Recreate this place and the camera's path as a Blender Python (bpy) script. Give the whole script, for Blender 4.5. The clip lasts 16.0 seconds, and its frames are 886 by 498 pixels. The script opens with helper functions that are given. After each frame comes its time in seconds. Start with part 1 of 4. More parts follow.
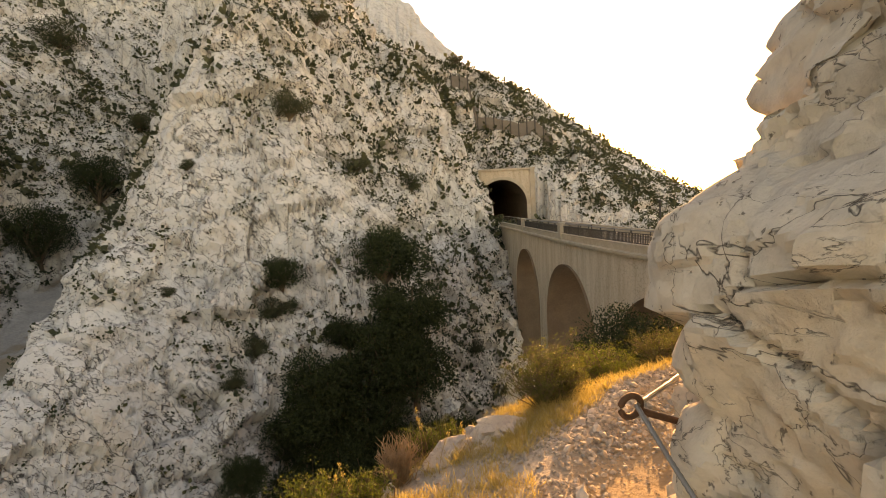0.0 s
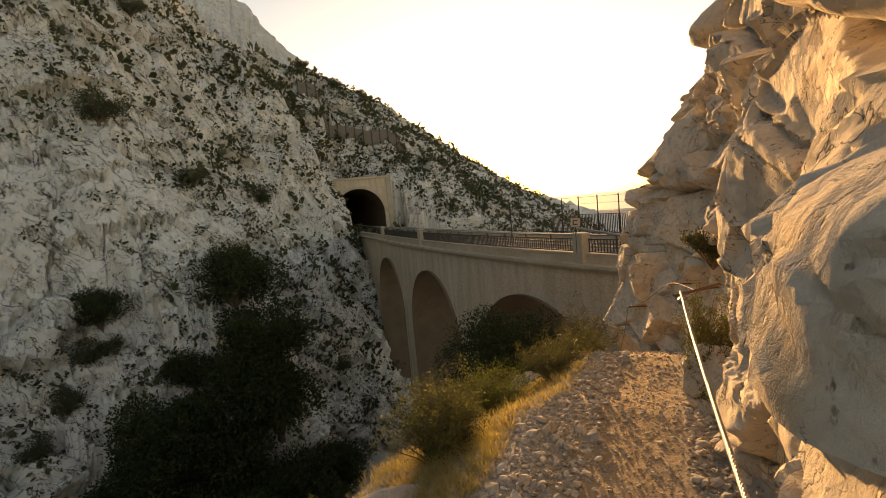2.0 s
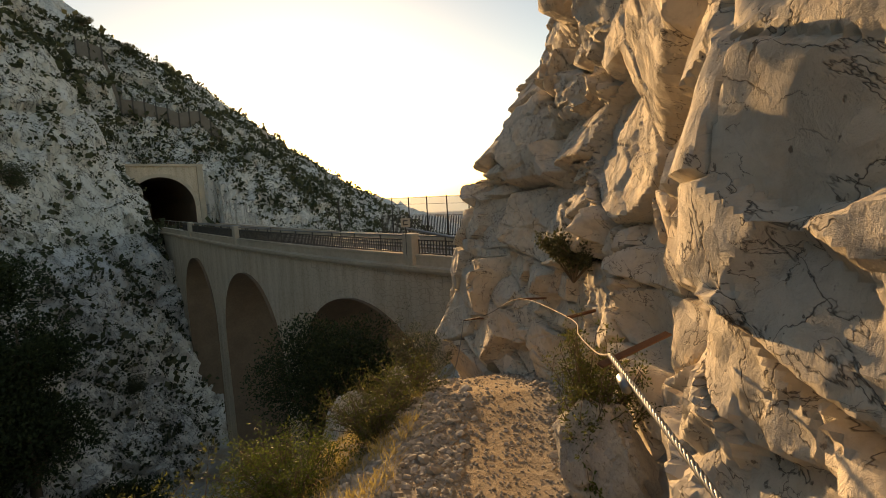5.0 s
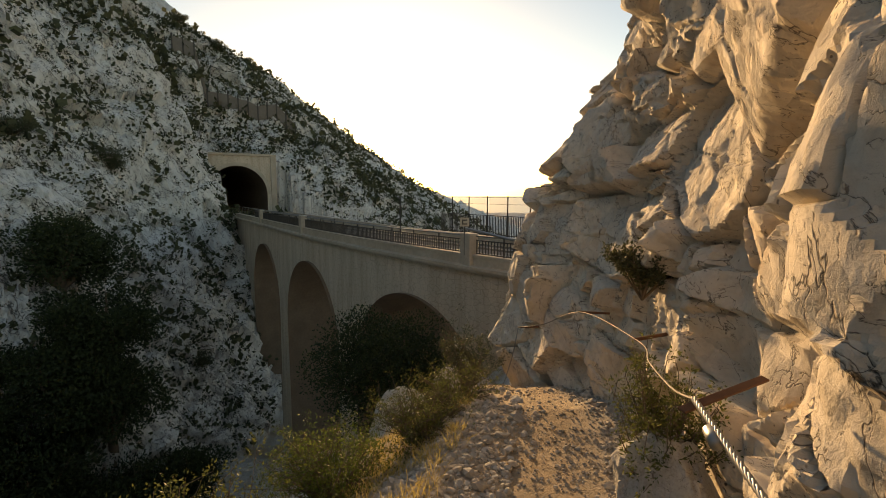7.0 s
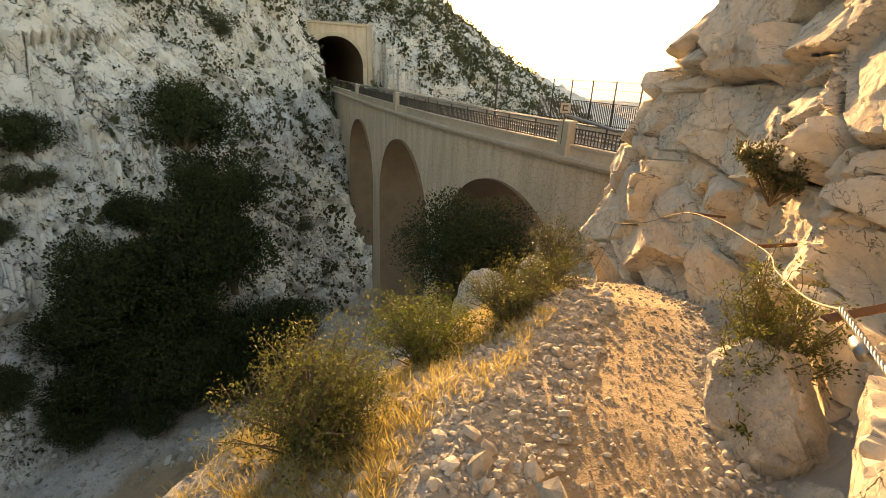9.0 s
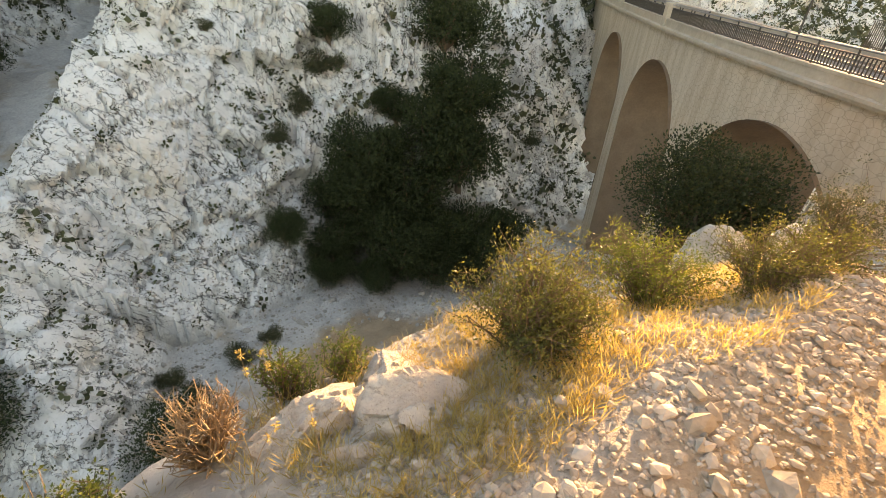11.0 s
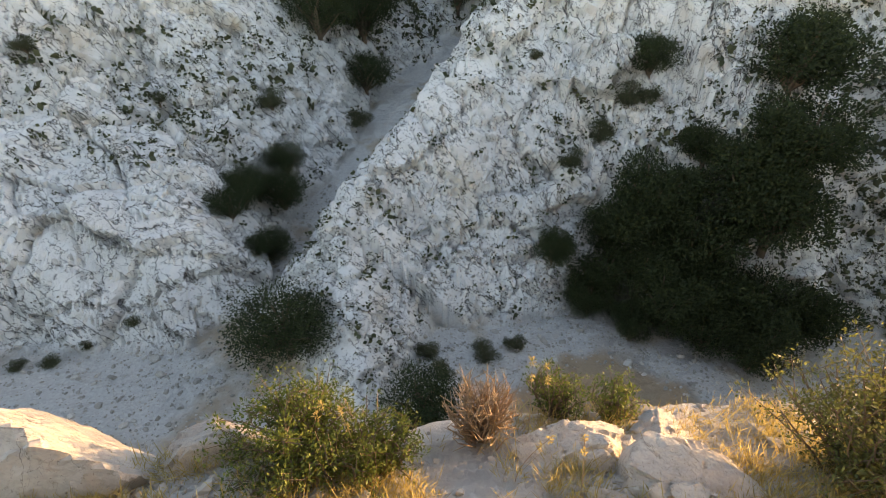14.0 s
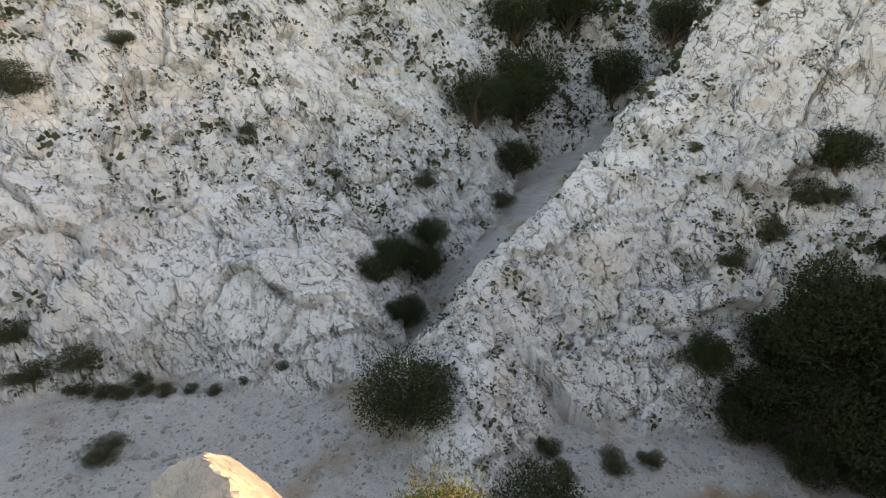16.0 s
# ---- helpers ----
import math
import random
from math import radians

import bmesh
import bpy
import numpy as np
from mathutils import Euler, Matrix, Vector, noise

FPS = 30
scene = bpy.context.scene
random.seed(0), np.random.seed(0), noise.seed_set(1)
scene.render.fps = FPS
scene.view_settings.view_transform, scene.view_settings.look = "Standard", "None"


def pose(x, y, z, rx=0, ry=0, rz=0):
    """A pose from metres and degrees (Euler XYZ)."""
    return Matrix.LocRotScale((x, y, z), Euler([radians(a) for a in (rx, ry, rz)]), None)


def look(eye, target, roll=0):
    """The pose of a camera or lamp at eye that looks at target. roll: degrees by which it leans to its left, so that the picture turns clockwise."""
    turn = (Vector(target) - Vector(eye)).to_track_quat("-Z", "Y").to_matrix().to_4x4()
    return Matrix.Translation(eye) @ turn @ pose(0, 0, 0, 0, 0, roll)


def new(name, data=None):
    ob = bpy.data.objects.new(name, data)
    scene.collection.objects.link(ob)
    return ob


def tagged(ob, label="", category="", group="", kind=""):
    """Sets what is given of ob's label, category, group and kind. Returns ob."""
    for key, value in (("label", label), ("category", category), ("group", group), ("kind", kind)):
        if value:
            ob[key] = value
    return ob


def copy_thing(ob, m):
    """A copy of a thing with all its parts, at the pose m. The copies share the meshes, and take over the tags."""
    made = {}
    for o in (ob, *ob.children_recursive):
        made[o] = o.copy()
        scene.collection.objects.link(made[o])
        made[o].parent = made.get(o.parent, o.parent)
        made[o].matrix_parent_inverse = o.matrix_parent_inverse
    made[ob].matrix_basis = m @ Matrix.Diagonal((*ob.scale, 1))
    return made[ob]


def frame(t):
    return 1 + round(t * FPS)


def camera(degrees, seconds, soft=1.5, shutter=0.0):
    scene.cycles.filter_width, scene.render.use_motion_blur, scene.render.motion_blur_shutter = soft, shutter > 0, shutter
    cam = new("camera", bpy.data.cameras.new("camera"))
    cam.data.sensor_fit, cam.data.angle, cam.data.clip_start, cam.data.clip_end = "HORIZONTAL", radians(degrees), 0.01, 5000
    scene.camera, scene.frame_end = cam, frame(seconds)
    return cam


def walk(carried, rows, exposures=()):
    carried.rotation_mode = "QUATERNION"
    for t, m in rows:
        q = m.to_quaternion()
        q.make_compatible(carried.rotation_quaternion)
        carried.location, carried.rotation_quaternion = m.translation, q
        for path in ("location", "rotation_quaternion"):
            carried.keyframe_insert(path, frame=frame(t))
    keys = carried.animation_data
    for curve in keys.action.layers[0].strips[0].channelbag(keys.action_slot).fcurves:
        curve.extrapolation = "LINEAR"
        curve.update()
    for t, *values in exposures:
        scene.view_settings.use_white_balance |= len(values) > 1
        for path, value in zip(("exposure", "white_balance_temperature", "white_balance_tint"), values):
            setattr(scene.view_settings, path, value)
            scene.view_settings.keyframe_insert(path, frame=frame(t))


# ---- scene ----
cam = camera(86.7, 16.0, soft=0.55)
PATH = [
    (0, (0.106, -0.592, 1.941), (0.125, 1.4, 1.761), -3.2),
    (0.5, (0.052, -0.312, 1.953), (0.197, 1.673, 1.762), -3.4),
    (1, (0.035, -0.035, 1.947), (0.309, 1.936, 1.745), -3.8),
    (1.5, (0.058, 0.213, 1.966), (0.483, 2.157, 1.761), -4.7),
    (2, (0.199, 0.564, 1.914), (0.8, 2.462, 1.727), -5.5),
    (2.5, (0.293, 0.886, 1.856), (1.144, 2.684, 1.651), -6.0),
    (3, (0.558, 1.213, 1.815), (1.587, 2.912, 1.579), -5.8),
    (3.5, (0.799, 1.553, 1.761), (1.953, 3.17, 1.529), -5.9),
    (3.7, (0.879, 1.655, 1.744), (2.082, 3.236, 1.509), -5.7),
    (5.8, (1.293, 2.224, 1.771), (2.467, 3.823, 1.518), -0.9),
    (6, (1.282, 2.228, 1.778), (2.433, 3.843, 1.517), -0.5),
    (6.5, (1.275, 2.226, 1.784), (2.353, 3.891, 1.531), 0.0),
    (7, (1.293, 2.228, 1.774), (2.314, 3.932, 1.537), -0.0),
    (7.5, (1.307, 2.213, 1.769), (2.29, 3.937, 1.522), -0.3),
    (8, (1.278, 2.23, 1.768), (2.227, 3.957, 1.428), -0.2),
    (8.5, (1.229, 2.255, 1.767), (2.072, 3.988, 1.232), 0.6),
    (9, (1.158, 2.265, 1.752), (1.814, 4.015, 1.04), 2.5),
    (9.5, (1.12, 2.271, 1.742), (1.566, 4.042, 0.925), 4.9),
    (10, (1.079, 2.268, 1.714), (1.33, 4.027, 0.795), 6.1),
    (10.2, (1.049, 2.263, 1.707), (1.212, 4.011, 0.749), 6.0),
    (12.3, (0.830, 2.243, 1.738), (0.167, 3.747, 0.599), 0.3),
    (12.5, (0.822, 2.230, 1.735), (0.107, 3.710, 0.594), 0.0),
    (13, (0.776, 2.164, 1.756), (-0.075, 3.593, 0.645), 0.0),
    (13.5, (0.747, 2.096, 1.769), (-0.273, 3.458, 0.719), 0.4),
    (14, (0.726, 2.064, 1.788), (-0.453, 3.328, 0.782), 0.7),
    (14.5, (0.678, 1.978, 1.823), (-0.643, 3.132, 0.861), 0.8),
    (15, (0.634, 1.912, 1.858), (-0.812, 2.914, 0.907), 0.1),
    (15.5, (0.593, 1.889, 1.967), (-0.971, 2.784, 1.099), -0.4),
    (16, (0.627, 1.880, 2.039), (-1.004, 2.796, 1.330), -0.5),
]
LIGHT = [(0, 2.4, 16500, 34), (1.5, 1.6, 14000, 28), (2.5, 1.15, 12000, 22), (3.5, 0.9, 10200, 18), (7, 1.0, 9200, 16), (8, 1.0, 9200, 16), (8.6, 1.6, 10800, 18), (9.5, 3.05, 12200, 22), (10.2, 3.2, 12000, 24), (12.5, 3.1, 9600, 24), (14, 2.85, 9000, 24), (16, 2.75, 9800, 28)]
walk(cam, [(t, look(eye, target, roll)) for t, eye, target, roll in PATH], LIGHT)

# ---- light ----
SUN_AZ, SUN_EL = radians(24.0), radians(5.6)
world = bpy.data.worlds.new("sky")
scene.world = world
world.use_nodes = True
wn = world.node_tree.nodes
sky = wn.new("ShaderNodeTexSky")
sky.sky_type, sky.sun_disc = "NISHITA", False
sky.sun_elevation, sky.sun_rotation = SUN_EL, SUN_AZ
sky.altitude, sky.air_density, sky.dust_density, sky.ozone_density = 30, 0.85, 0.5, 1.6
world.node_tree.links.new(sky.outputs[0], wn["Background"].inputs[0])
wn["Background"].inputs[1].default_value = 0.15
sun_dir = Vector((math.sin(SUN_AZ) * math.cos(SUN_EL), math.cos(SUN_AZ) * math.cos(SUN_EL), math.sin(SUN_EL)))
sun = new("sun", bpy.data.lights.new("sun", "SUN"))
sun.data.energy, sun.data.angle, sun.data.color = 3.0, radians(0.9), (1.0, 0.72, 0.42)
sun.matrix_world = look(sun_dir * 100, (0, 0, 0))


# ---- materials ----
def mat(name):
    m = bpy.data.materials.new(name)
    m.use_nodes = True
    return m, m.node_tree.nodes, m.node_tree.links, m.node_tree.nodes["Principled BSDF"]


def ramp(n, l, fac, stops):
    r = n.new("ShaderNodeValToRGB")
    e = r.color_ramp.elements
    while len(e) < len(stops):
        e.new(0.5)
    for k, (p, c) in zip(e, stops):
        k.position, k.color = p, (*c, 1) if len(c) == 3 else c
    l.new(fac, r.inputs[0])
    return r.outputs[0]


def mixed(n, l, fac, a, b, mode="MIX"):
    m = n.new("ShaderNodeMix")
    m.data_type, m.blend_type = "RGBA", mode
    for sock, v in ((m.inputs[0], fac), (m.inputs[6], a), (m.inputs[7], b)):
        if hasattr(v, "links"):
            l.new(v, sock)
        else:
            sock.default_value = v if isinstance(v, float) else (*v, 1)
    return m.outputs[2]


def tex(n, l, kind, scale, co=None, **kw):
    t = n.new(kind)
    t.inputs["Scale"].default_value = scale
    for k, v in kw.items():
        if k in ("feature", "distance", "noise_type", "normalize"):
            if k == "feature":
                t.feature = v
        else:
            t.inputs[k.replace("_", " ").title()].default_value = v
    if co is not None:
        l.new(co, t.inputs["Vector"])
    return t.outputs


def objco(n, l, warp=0.0, wscale=1.0, stretch=(1, 1, 1), tilt=(0, 0, 0)):
    c = n.new("ShaderNodeTexCoord").outputs["Object"]
    for key, value in (("Rotation", [radians(a) for a in tilt]), ("Scale", stretch)):
        mp = n.new("ShaderNodeMapping")
        mp.inputs[key].default_value = value
        l.new(c, mp.inputs[0])
        c = mp.outputs[0]
    if warp:
        w = tex(n, l, "ShaderNodeTexNoise", wscale, c, detail=3.0)
        a = n.new("ShaderNodeVectorMath")
        a.operation = "MULTIPLY_ADD"
        l.new(w[1], a.inputs[0])
        a.inputs[1].default_value = (warp, warp, warp)
        l.new(c, a.inputs[2])
        c = a.outputs[0]
    return c


def bump(n, l, height, strength, dist, normal=None):
    b = n.new("ShaderNodeBump")
    b.inputs["Strength"].default_value, b.inputs["Distance"].default_value = strength, dist
    l.new(height, b.inputs["Height"])
    if normal is not None:
        l.new(normal, b.inputs["Normal"])
    return b.outputs[0]


def facets(n, l, scale, amount, stretch=(1, 1, 1), tilt=(0, 0, 0), normal=None):
    """Small flat faces: each cell of the rock leans its own way."""
    cell = tex(n, l, "ShaderNodeTexVoronoi", scale, objco(n, l, 0.12 / scale, 2.0 * scale, stretch, tilt))[1]
    lean = n.new("ShaderNodeVectorMath")
    lean.operation = "MULTIPLY_ADD"
    l.new(cell, lean.inputs[0])
    lean.inputs[1].default_value, lean.inputs[2].default_value = (amount,) * 3, (-amount / 2,) * 3
    add = n.new("ShaderNodeVectorMath")
    add.operation = "ADD"
    l.new(lean.outputs[0], add.inputs[0])
    l.new(normal if normal is not None else n.new("ShaderNodeNewGeometry").outputs["Normal"], add.inputs[1])
    unit = n.new("ShaderNodeVectorMath")
    unit.operation = "NORMALIZE"
    l.new(add.outputs[0], unit.inputs[0])
    return unit.outputs[0]


def cracks(n, l, scale, stretch, tilt, width, gate, seed=0.0):
    """Wandering hairline cracks: 1 in the crack, 0 beside it, broken off where the rock is sound."""
    co = objco(n, l, 0.0, 1.0, stretch, tilt)
    v = n.new("ShaderNodeVectorMath")
    v.operation = "ADD"
    l.new(co, v.inputs[0])
    v.inputs[1].default_value = (seed, seed * 1.7, seed * 0.6)
    f = tex(n, l, "ShaderNodeTexNoise", scale, v.outputs[0], detail=6.0, roughness=0.55)[0]
    g = tex(n, l, "ShaderNodeTexNoise", scale * 1.3, co, detail=2.0)[0]
    line = ramp(n, l, f, [(0.5 - width, (0, 0, 0)), (0.5, (1, 1, 1)), (0.5 + width, (0, 0, 0))])
    return mixed(n, l, 1.0, line, ramp(n, l, g, [(gate, (0, 0, 0)), (gate + 0.06, (1, 1, 1))]), "MULTIPLY")


def limestone(name, size, pale, grey, ochre, crack=0.5, ochre_amount=0.5):
    """Fractured limestone: pale face, grey weathering, ochre stains, dark cracks of about the given block size in metres."""
    m, n, l, p = mat(name)
    co = objco(n, l, 0.35 * size, 1.2 / size)
    big = tex(n, l, "ShaderNodeTexNoise", 0.35 / size, co, detail=5.0, roughness=0.6)[0]
    fine = tex(n, l, "ShaderNodeTexNoise", 5 / size, co, detail=8.0, roughness=0.7)[0]
    col = mixed(n, l, ramp(n, l, big, [(0.36, (0, 0, 0)), (0.62, (1, 1, 1))]), pale, grey)
    st = tex(n, l, "ShaderNodeTexNoise", 0.9 / size, co, detail=6.0, roughness=0.7)[0]
    col = mixed(n, l, ramp(n, l, st, [(0.62 - 0.14 * ochre_amount, (0, 0, 0)), (0.72, (ochre_amount,) * 3)]), col, ochre)
    col = mixed(n, l, 0.55, col, ramp(n, l, fine, [(0.25, (0.62, 0.6, 0.58)), (0.55, (1, 1, 1))]), "MULTIPLY")
    lines = []
    for k, (sc, st, tl, wd, gt) in enumerate(((0.5, (1.3, 1.3, 0.28), (28, 12, 0), 0.0030, 0.47), (0.55, (0.28, 1.3, 1.3), (-35, 20, 40), 0.0030, 0.48), (1.6, (1.2, 1.0, 0.35), (50, -20, 10), 0.0050, 0.49), (2.2, (0.35, 1.2, 1.2), (-10, 50, 70), 0.0055, 0.51))):
        g = cracks(n, l, sc / size, st, tl, wd, gt, 3.1 * k)
        col = mixed(n, l, mixed(n, l, min(1.0, crack), (0, 0, 0), g), col, (0.075, 0.058, 0.045))
        lines.append(g)
    pit = tex(n, l, "ShaderNodeTexNoise", 13 / size, objco(n, l, 0, 1, (1, 1, 0.6)), detail=3.0, roughness=0.55)[0]
    pits = ramp(n, l, pit, [(0.66, (0, 0, 0)), (0.71, (0.75, 0.75, 0.75))])
    col = mixed(n, l, pits, col, (0.13, 0.10, 0.075))
    l.new(col, p.inputs["Base Color"])
    p.inputs["Roughness"].default_value = 0.9
    p.inputs["Specular IOR Level"].default_value = 0.2
    nn = facets(n, l, 6.5 / size, 0.42, (1, 1, 0.8), (20, 10, 30), facets(n, l, 2.2 / size, 0.55, (1, 1, 0.75), (30, -20, 0)))
    for g, d in zip(lines, (0.05, 0.04, 0.02, 0.015)):
        nn = bump(n, l, mixed(n, l, g, (1, 1, 1), (0, 0, 0)), 0.6, d * size, nn)
    nn = bump(n, l, fine, 0.9, 0.05 * size, nn)
    nn = bump(n, l, ramp(n, l, pit, [(0.64, (1, 1, 1)), (0.72, (0, 0, 0))]), 0.5, 0.02 * size, nn)
    nn = bump(n, l, tex(n, l, "ShaderNodeTexNoise", 24 / size, co, detail=5.0, roughness=0.7)[0], 0.6, 0.012 * size, nn)
    l.new(nn, p.inputs["Normal"])
    return m


def plain(name, base, rough=0.7, metal=0.0, scale=8.0, var=0.35, bumpd=0.004):
    m, n, l, p = mat(name)
    co = objco(n, l)
    a = tex(n, l, "ShaderNodeTexNoise", scale, co, detail=6.0, roughness=0.65)[0]
    b = tex(n, l, "ShaderNodeTexNoise", scale * 0.12, co, detail=3.0)[0]
    dark = tuple(c * (1 - var) for c in base)
    col = mixed(n, l, a, dark, tuple(min(1, c * (1 + var)) for c in base))
    col = mixed(n, l, 0.5, col, ramp(n, l, b, [(0.3, (0.65, 0.62, 0.58)), (0.65, (1, 1, 1))]), "MULTIPLY")
    l.new(col, p.inputs["Base Color"])
    p.inputs["Roughness"].default_value, p.inputs["Metallic"].default_value = rough, metal
    l.new(bump(n, l, a, 0.5, bumpd), p.inputs["Normal"])
    return m


def masonry(name, pale, stained):
    """Plastered rubble masonry: faint courses, rain streaks, dark pits where plaster has fallen."""
    m, n, l, p = mat(name)
    co = objco(n, l, 0.15, 2.0)
    streak = tex(n, l, "ShaderNodeTexNoise", 1.0, objco(n, l, 0.3, 1.0, (1.3, 1.3, 0.16)), detail=6.0, roughness=0.65)[0]
    col = mixed(n, l, ramp(n, l, streak, [(0.38, (0, 0, 0)), (0.66, (1, 1, 1))]), pale, stained)
    cell = tex(n, l, "ShaderNodeTexVoronoi", 1.9, objco(n, l, 0.1, 3.0, (1, 1, 1.9)), feature="DISTANCE_TO_EDGE")[0]
    joint = ramp(n, l, cell, [(0.0, (0.62, 0.6, 0.58)), (0.06, (1, 1, 1))])
    col = mixed(n, l, 0.7, col, joint, "MULTIPLY")
    pit = tex(n, l, "ShaderNodeTexNoise", 2.6, co, detail=7.0, roughness=0.75)[0]
    col = mixed(n, l, ramp(n, l, pit, [(0.62, (0, 0, 0)), (0.70, (0.75, 0.75, 0.75))]), col, (0.20, 0.15, 0.10))
    l.new(col, p.inputs["Base Color"])
    p.inputs["Roughness"].default_value = 0.92
    nn = bump(n, l, joint, 0.4, 0.04)
    l.new(bump(n, l, pit, 0.7, 0.08, nn), p.inputs["Normal"])
    return m


def foliage(name, a, b, trans=0.35):
    """Leaves: colour varies from leaf to leaf, some light passes through."""
    m, n, l, p = mat(name)
    r = n.new("ShaderNodeNewGeometry").outputs["Random Per Island"]
    col = mixed(n, l, r, a, b)
    l.new(col, p.inputs["Base Color"])
    p.inputs["Roughness"].default_value = 0.6
    p.inputs["Specular IOR Level"].default_value = 0.25
    t = n.new("ShaderNodeBsdfTranslucent")
    l.new(col, t.inputs[0])
    x = n.new("ShaderNodeMixShader")
    x.inputs[0].default_value = trans
    l.new(p.outputs[0], x.inputs[1])
    l.new(t.outputs[0], x.inputs[2])
    l.new(x.outputs[0], n["Material Output"].inputs[0])
    return m


def ground_material():
    """Hillside: limestone on steep ground, scree and gravel where it lies flat, brown earth in patches."""
    m, n, l, p = mat("limestone_hillside")
    at = n.new("ShaderNodeAttribute")
    at.attribute_name = "loose"
    tread = n.new("ShaderNodeAttribute")
    tread.attribute_name = "tread"
    co = objco(n, l, 0.8, 0.5)
    big = tex(n, l, "ShaderNodeTexNoise", 0.11, co, detail=6.0, roughness=0.62)[0]
    fine = tex(n, l, "ShaderNodeTexNoise", 1.6, co, detail=9.0, roughness=0.75)[0]
    rock = mixed(n, l, ramp(n, l, big, [(0.35, (0, 0, 0)), (0.65, (1, 1, 1))]), (0.80, 0.76, 0.70), (0.66, 0.635, 0.595))
    rock = mixed(n, l, ramp(n, l, tex(n, l, "ShaderNodeTexNoise", 0.3, co, detail=5.0)[0], [(0.58, (0, 0, 0)), (0.72, (0.45, 0.45, 0.45))]), rock, (0.58, 0.45, 0.31))
    lines = []
    for k, (sc, st, tl, wd, gt) in enumerate(((0.16, (1.6, 1.6, 0.45), (-28, 14, 0), 0.0060, 0.38), (0.42, (1.5, 1.5, 0.5), (-30, 20, 10), 0.009, 0.42), (0.5, (0.7, 1.2, 1.6), (20, 40, 30), 0.008, 0.44), (1.2, (1.4, 1.4, 0.6), (-35, 8, 0), 0.012, 0.48))):
        g = mixed(n, l, at.outputs["Fac"], cracks(n, l, sc, st, tl, wd, gt, 5.3 * k), (0, 0, 0))
        rock = mixed(n, l, mixed(n, l, 0.88, (0, 0, 0), g), rock, (0.085, 0.075, 0.062))
        lines.append(g)
    cover = n.new("ShaderNodeAttribute")
    cover.attribute_name = "cover"
    tuft = tex(n, l, "ShaderNodeTexNoise", 0.9, objco(n, l, 0.3, 2.0), detail=6.0, roughness=0.7)[0]
    edge = n.new("ShaderNodeMath")
    edge.operation = "ADD"
    l.new(cover.outputs["Fac"], edge.inputs[0])
    l.new(tuft, edge.inputs[1])
    soil = mixed(n, l, fine, (0.16, 0.14, 0.10), (0.34, 0.31, 0.25))
    rock = mixed(n, l, ramp(n, l, edge.outputs[0], [(1.0, (0, 0, 0)), (1.08, (0.8, 0.8, 0.8))]), rock, soil)
    peb = tex(n, l, "ShaderNodeTexVoronoi", 7.0, objco(n, l))
    gravel = mixed(n, l, peb[1], (0.38, 0.36, 0.33), (0.58, 0.56, 0.52))
    gravel = mixed(n, l, 0.45, gravel, (0.50, 0.47, 0.42))
    earth = mixed(n, l, fine, (0.28, 0.20, 0.13), (0.44, 0.33, 0.22))
    gravel = mixed(n, l, ramp(n, l, tex(n, l, "ShaderNodeTexNoise", 0.16, co, detail=4.0)[0], [(0.56, (0, 0, 0)), (0.64, (0.8, 0.8, 0.8))]), gravel, earth)
    gravel = mixed(n, l, tread.outputs["Fac"], gravel, mixed(n, l, fine, (0.38, 0.28, 0.18), (0.58, 0.45, 0.31)))
    clay = n.new("ShaderNodeAttribute")
    clay.attribute_name = "clay"
    gravel = mixed(n, l, clay.outputs["Fac"], gravel, mixed(n, l, fine, (0.26, 0.17, 0.10), (0.44, 0.31, 0.19)))
    col = mixed(n, l, at.outputs["Fac"], rock, gravel)
    col = mixed(n, l, 0.45, col, ramp(n, l, fine, [(0.3, (0.6, 0.59, 0.58)), (0.42, (1, 1, 1))]), "MULTIPLY")
    l.new(col, p.inputs["Base Color"])
    p.inputs["Roughness"].default_value = 0.92
    p.inputs["Specular IOR Level"].default_value = 0.15
    nn = facets(n, l, 2.2, 0.30, (1, 1, 0.7), (-30, 15, 0), facets(n, l, 0.7, 0.55, (1.2, 1, 0.6), (-28, 20, 0)))
    for g, d in zip(lines, (0.35, 0.2, 0.15, 0.08)):
        nn = bump(n, l, mixed(n, l, g, (1, 1, 1), (0, 0, 0)), 0.7, d, nn)
    nn = bump(n, l, fine, 1.0, 0.13, nn)
    nn = bump(n, l, tex(n, l, "ShaderNodeTexNoise", 7.0, co, detail=6.0, roughness=0.75)[0], 0.8, 0.05, nn)
    l.new(bump(n, l, peb[0], 0.4, 0.05, nn), p.inputs["Normal"])
    return m


GROUND = ground_material()
CLIFF = limestone("cliff_limestone", 0.42, (0.76, 0.66, 0.53), (0.62, 0.56, 0.48), (0.60, 0.41, 0.23), 0.8, 0.6)
BOULDER = limestone("boulder_limestone", 0.3, (0.62, 0.57, 0.49), (0.46, 0.43, 0.39), (0.45, 0.32, 0.18), 0.6, 0.3)
MASONRY = masonry("viaduct_masonry", (0.64, 0.54, 0.42), (0.50, 0.40, 0.29))
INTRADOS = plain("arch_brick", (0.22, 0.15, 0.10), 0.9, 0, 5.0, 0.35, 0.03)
COPING = plain("coping_stone", (0.52, 0.44, 0.34), 0.85, 0, 4.0, 0.25, 0.01)
RUST = plain("rusted_iron", (0.16, 0.075, 0.04), 0.75, 0.3, 40.0, 0.4, 0.002)
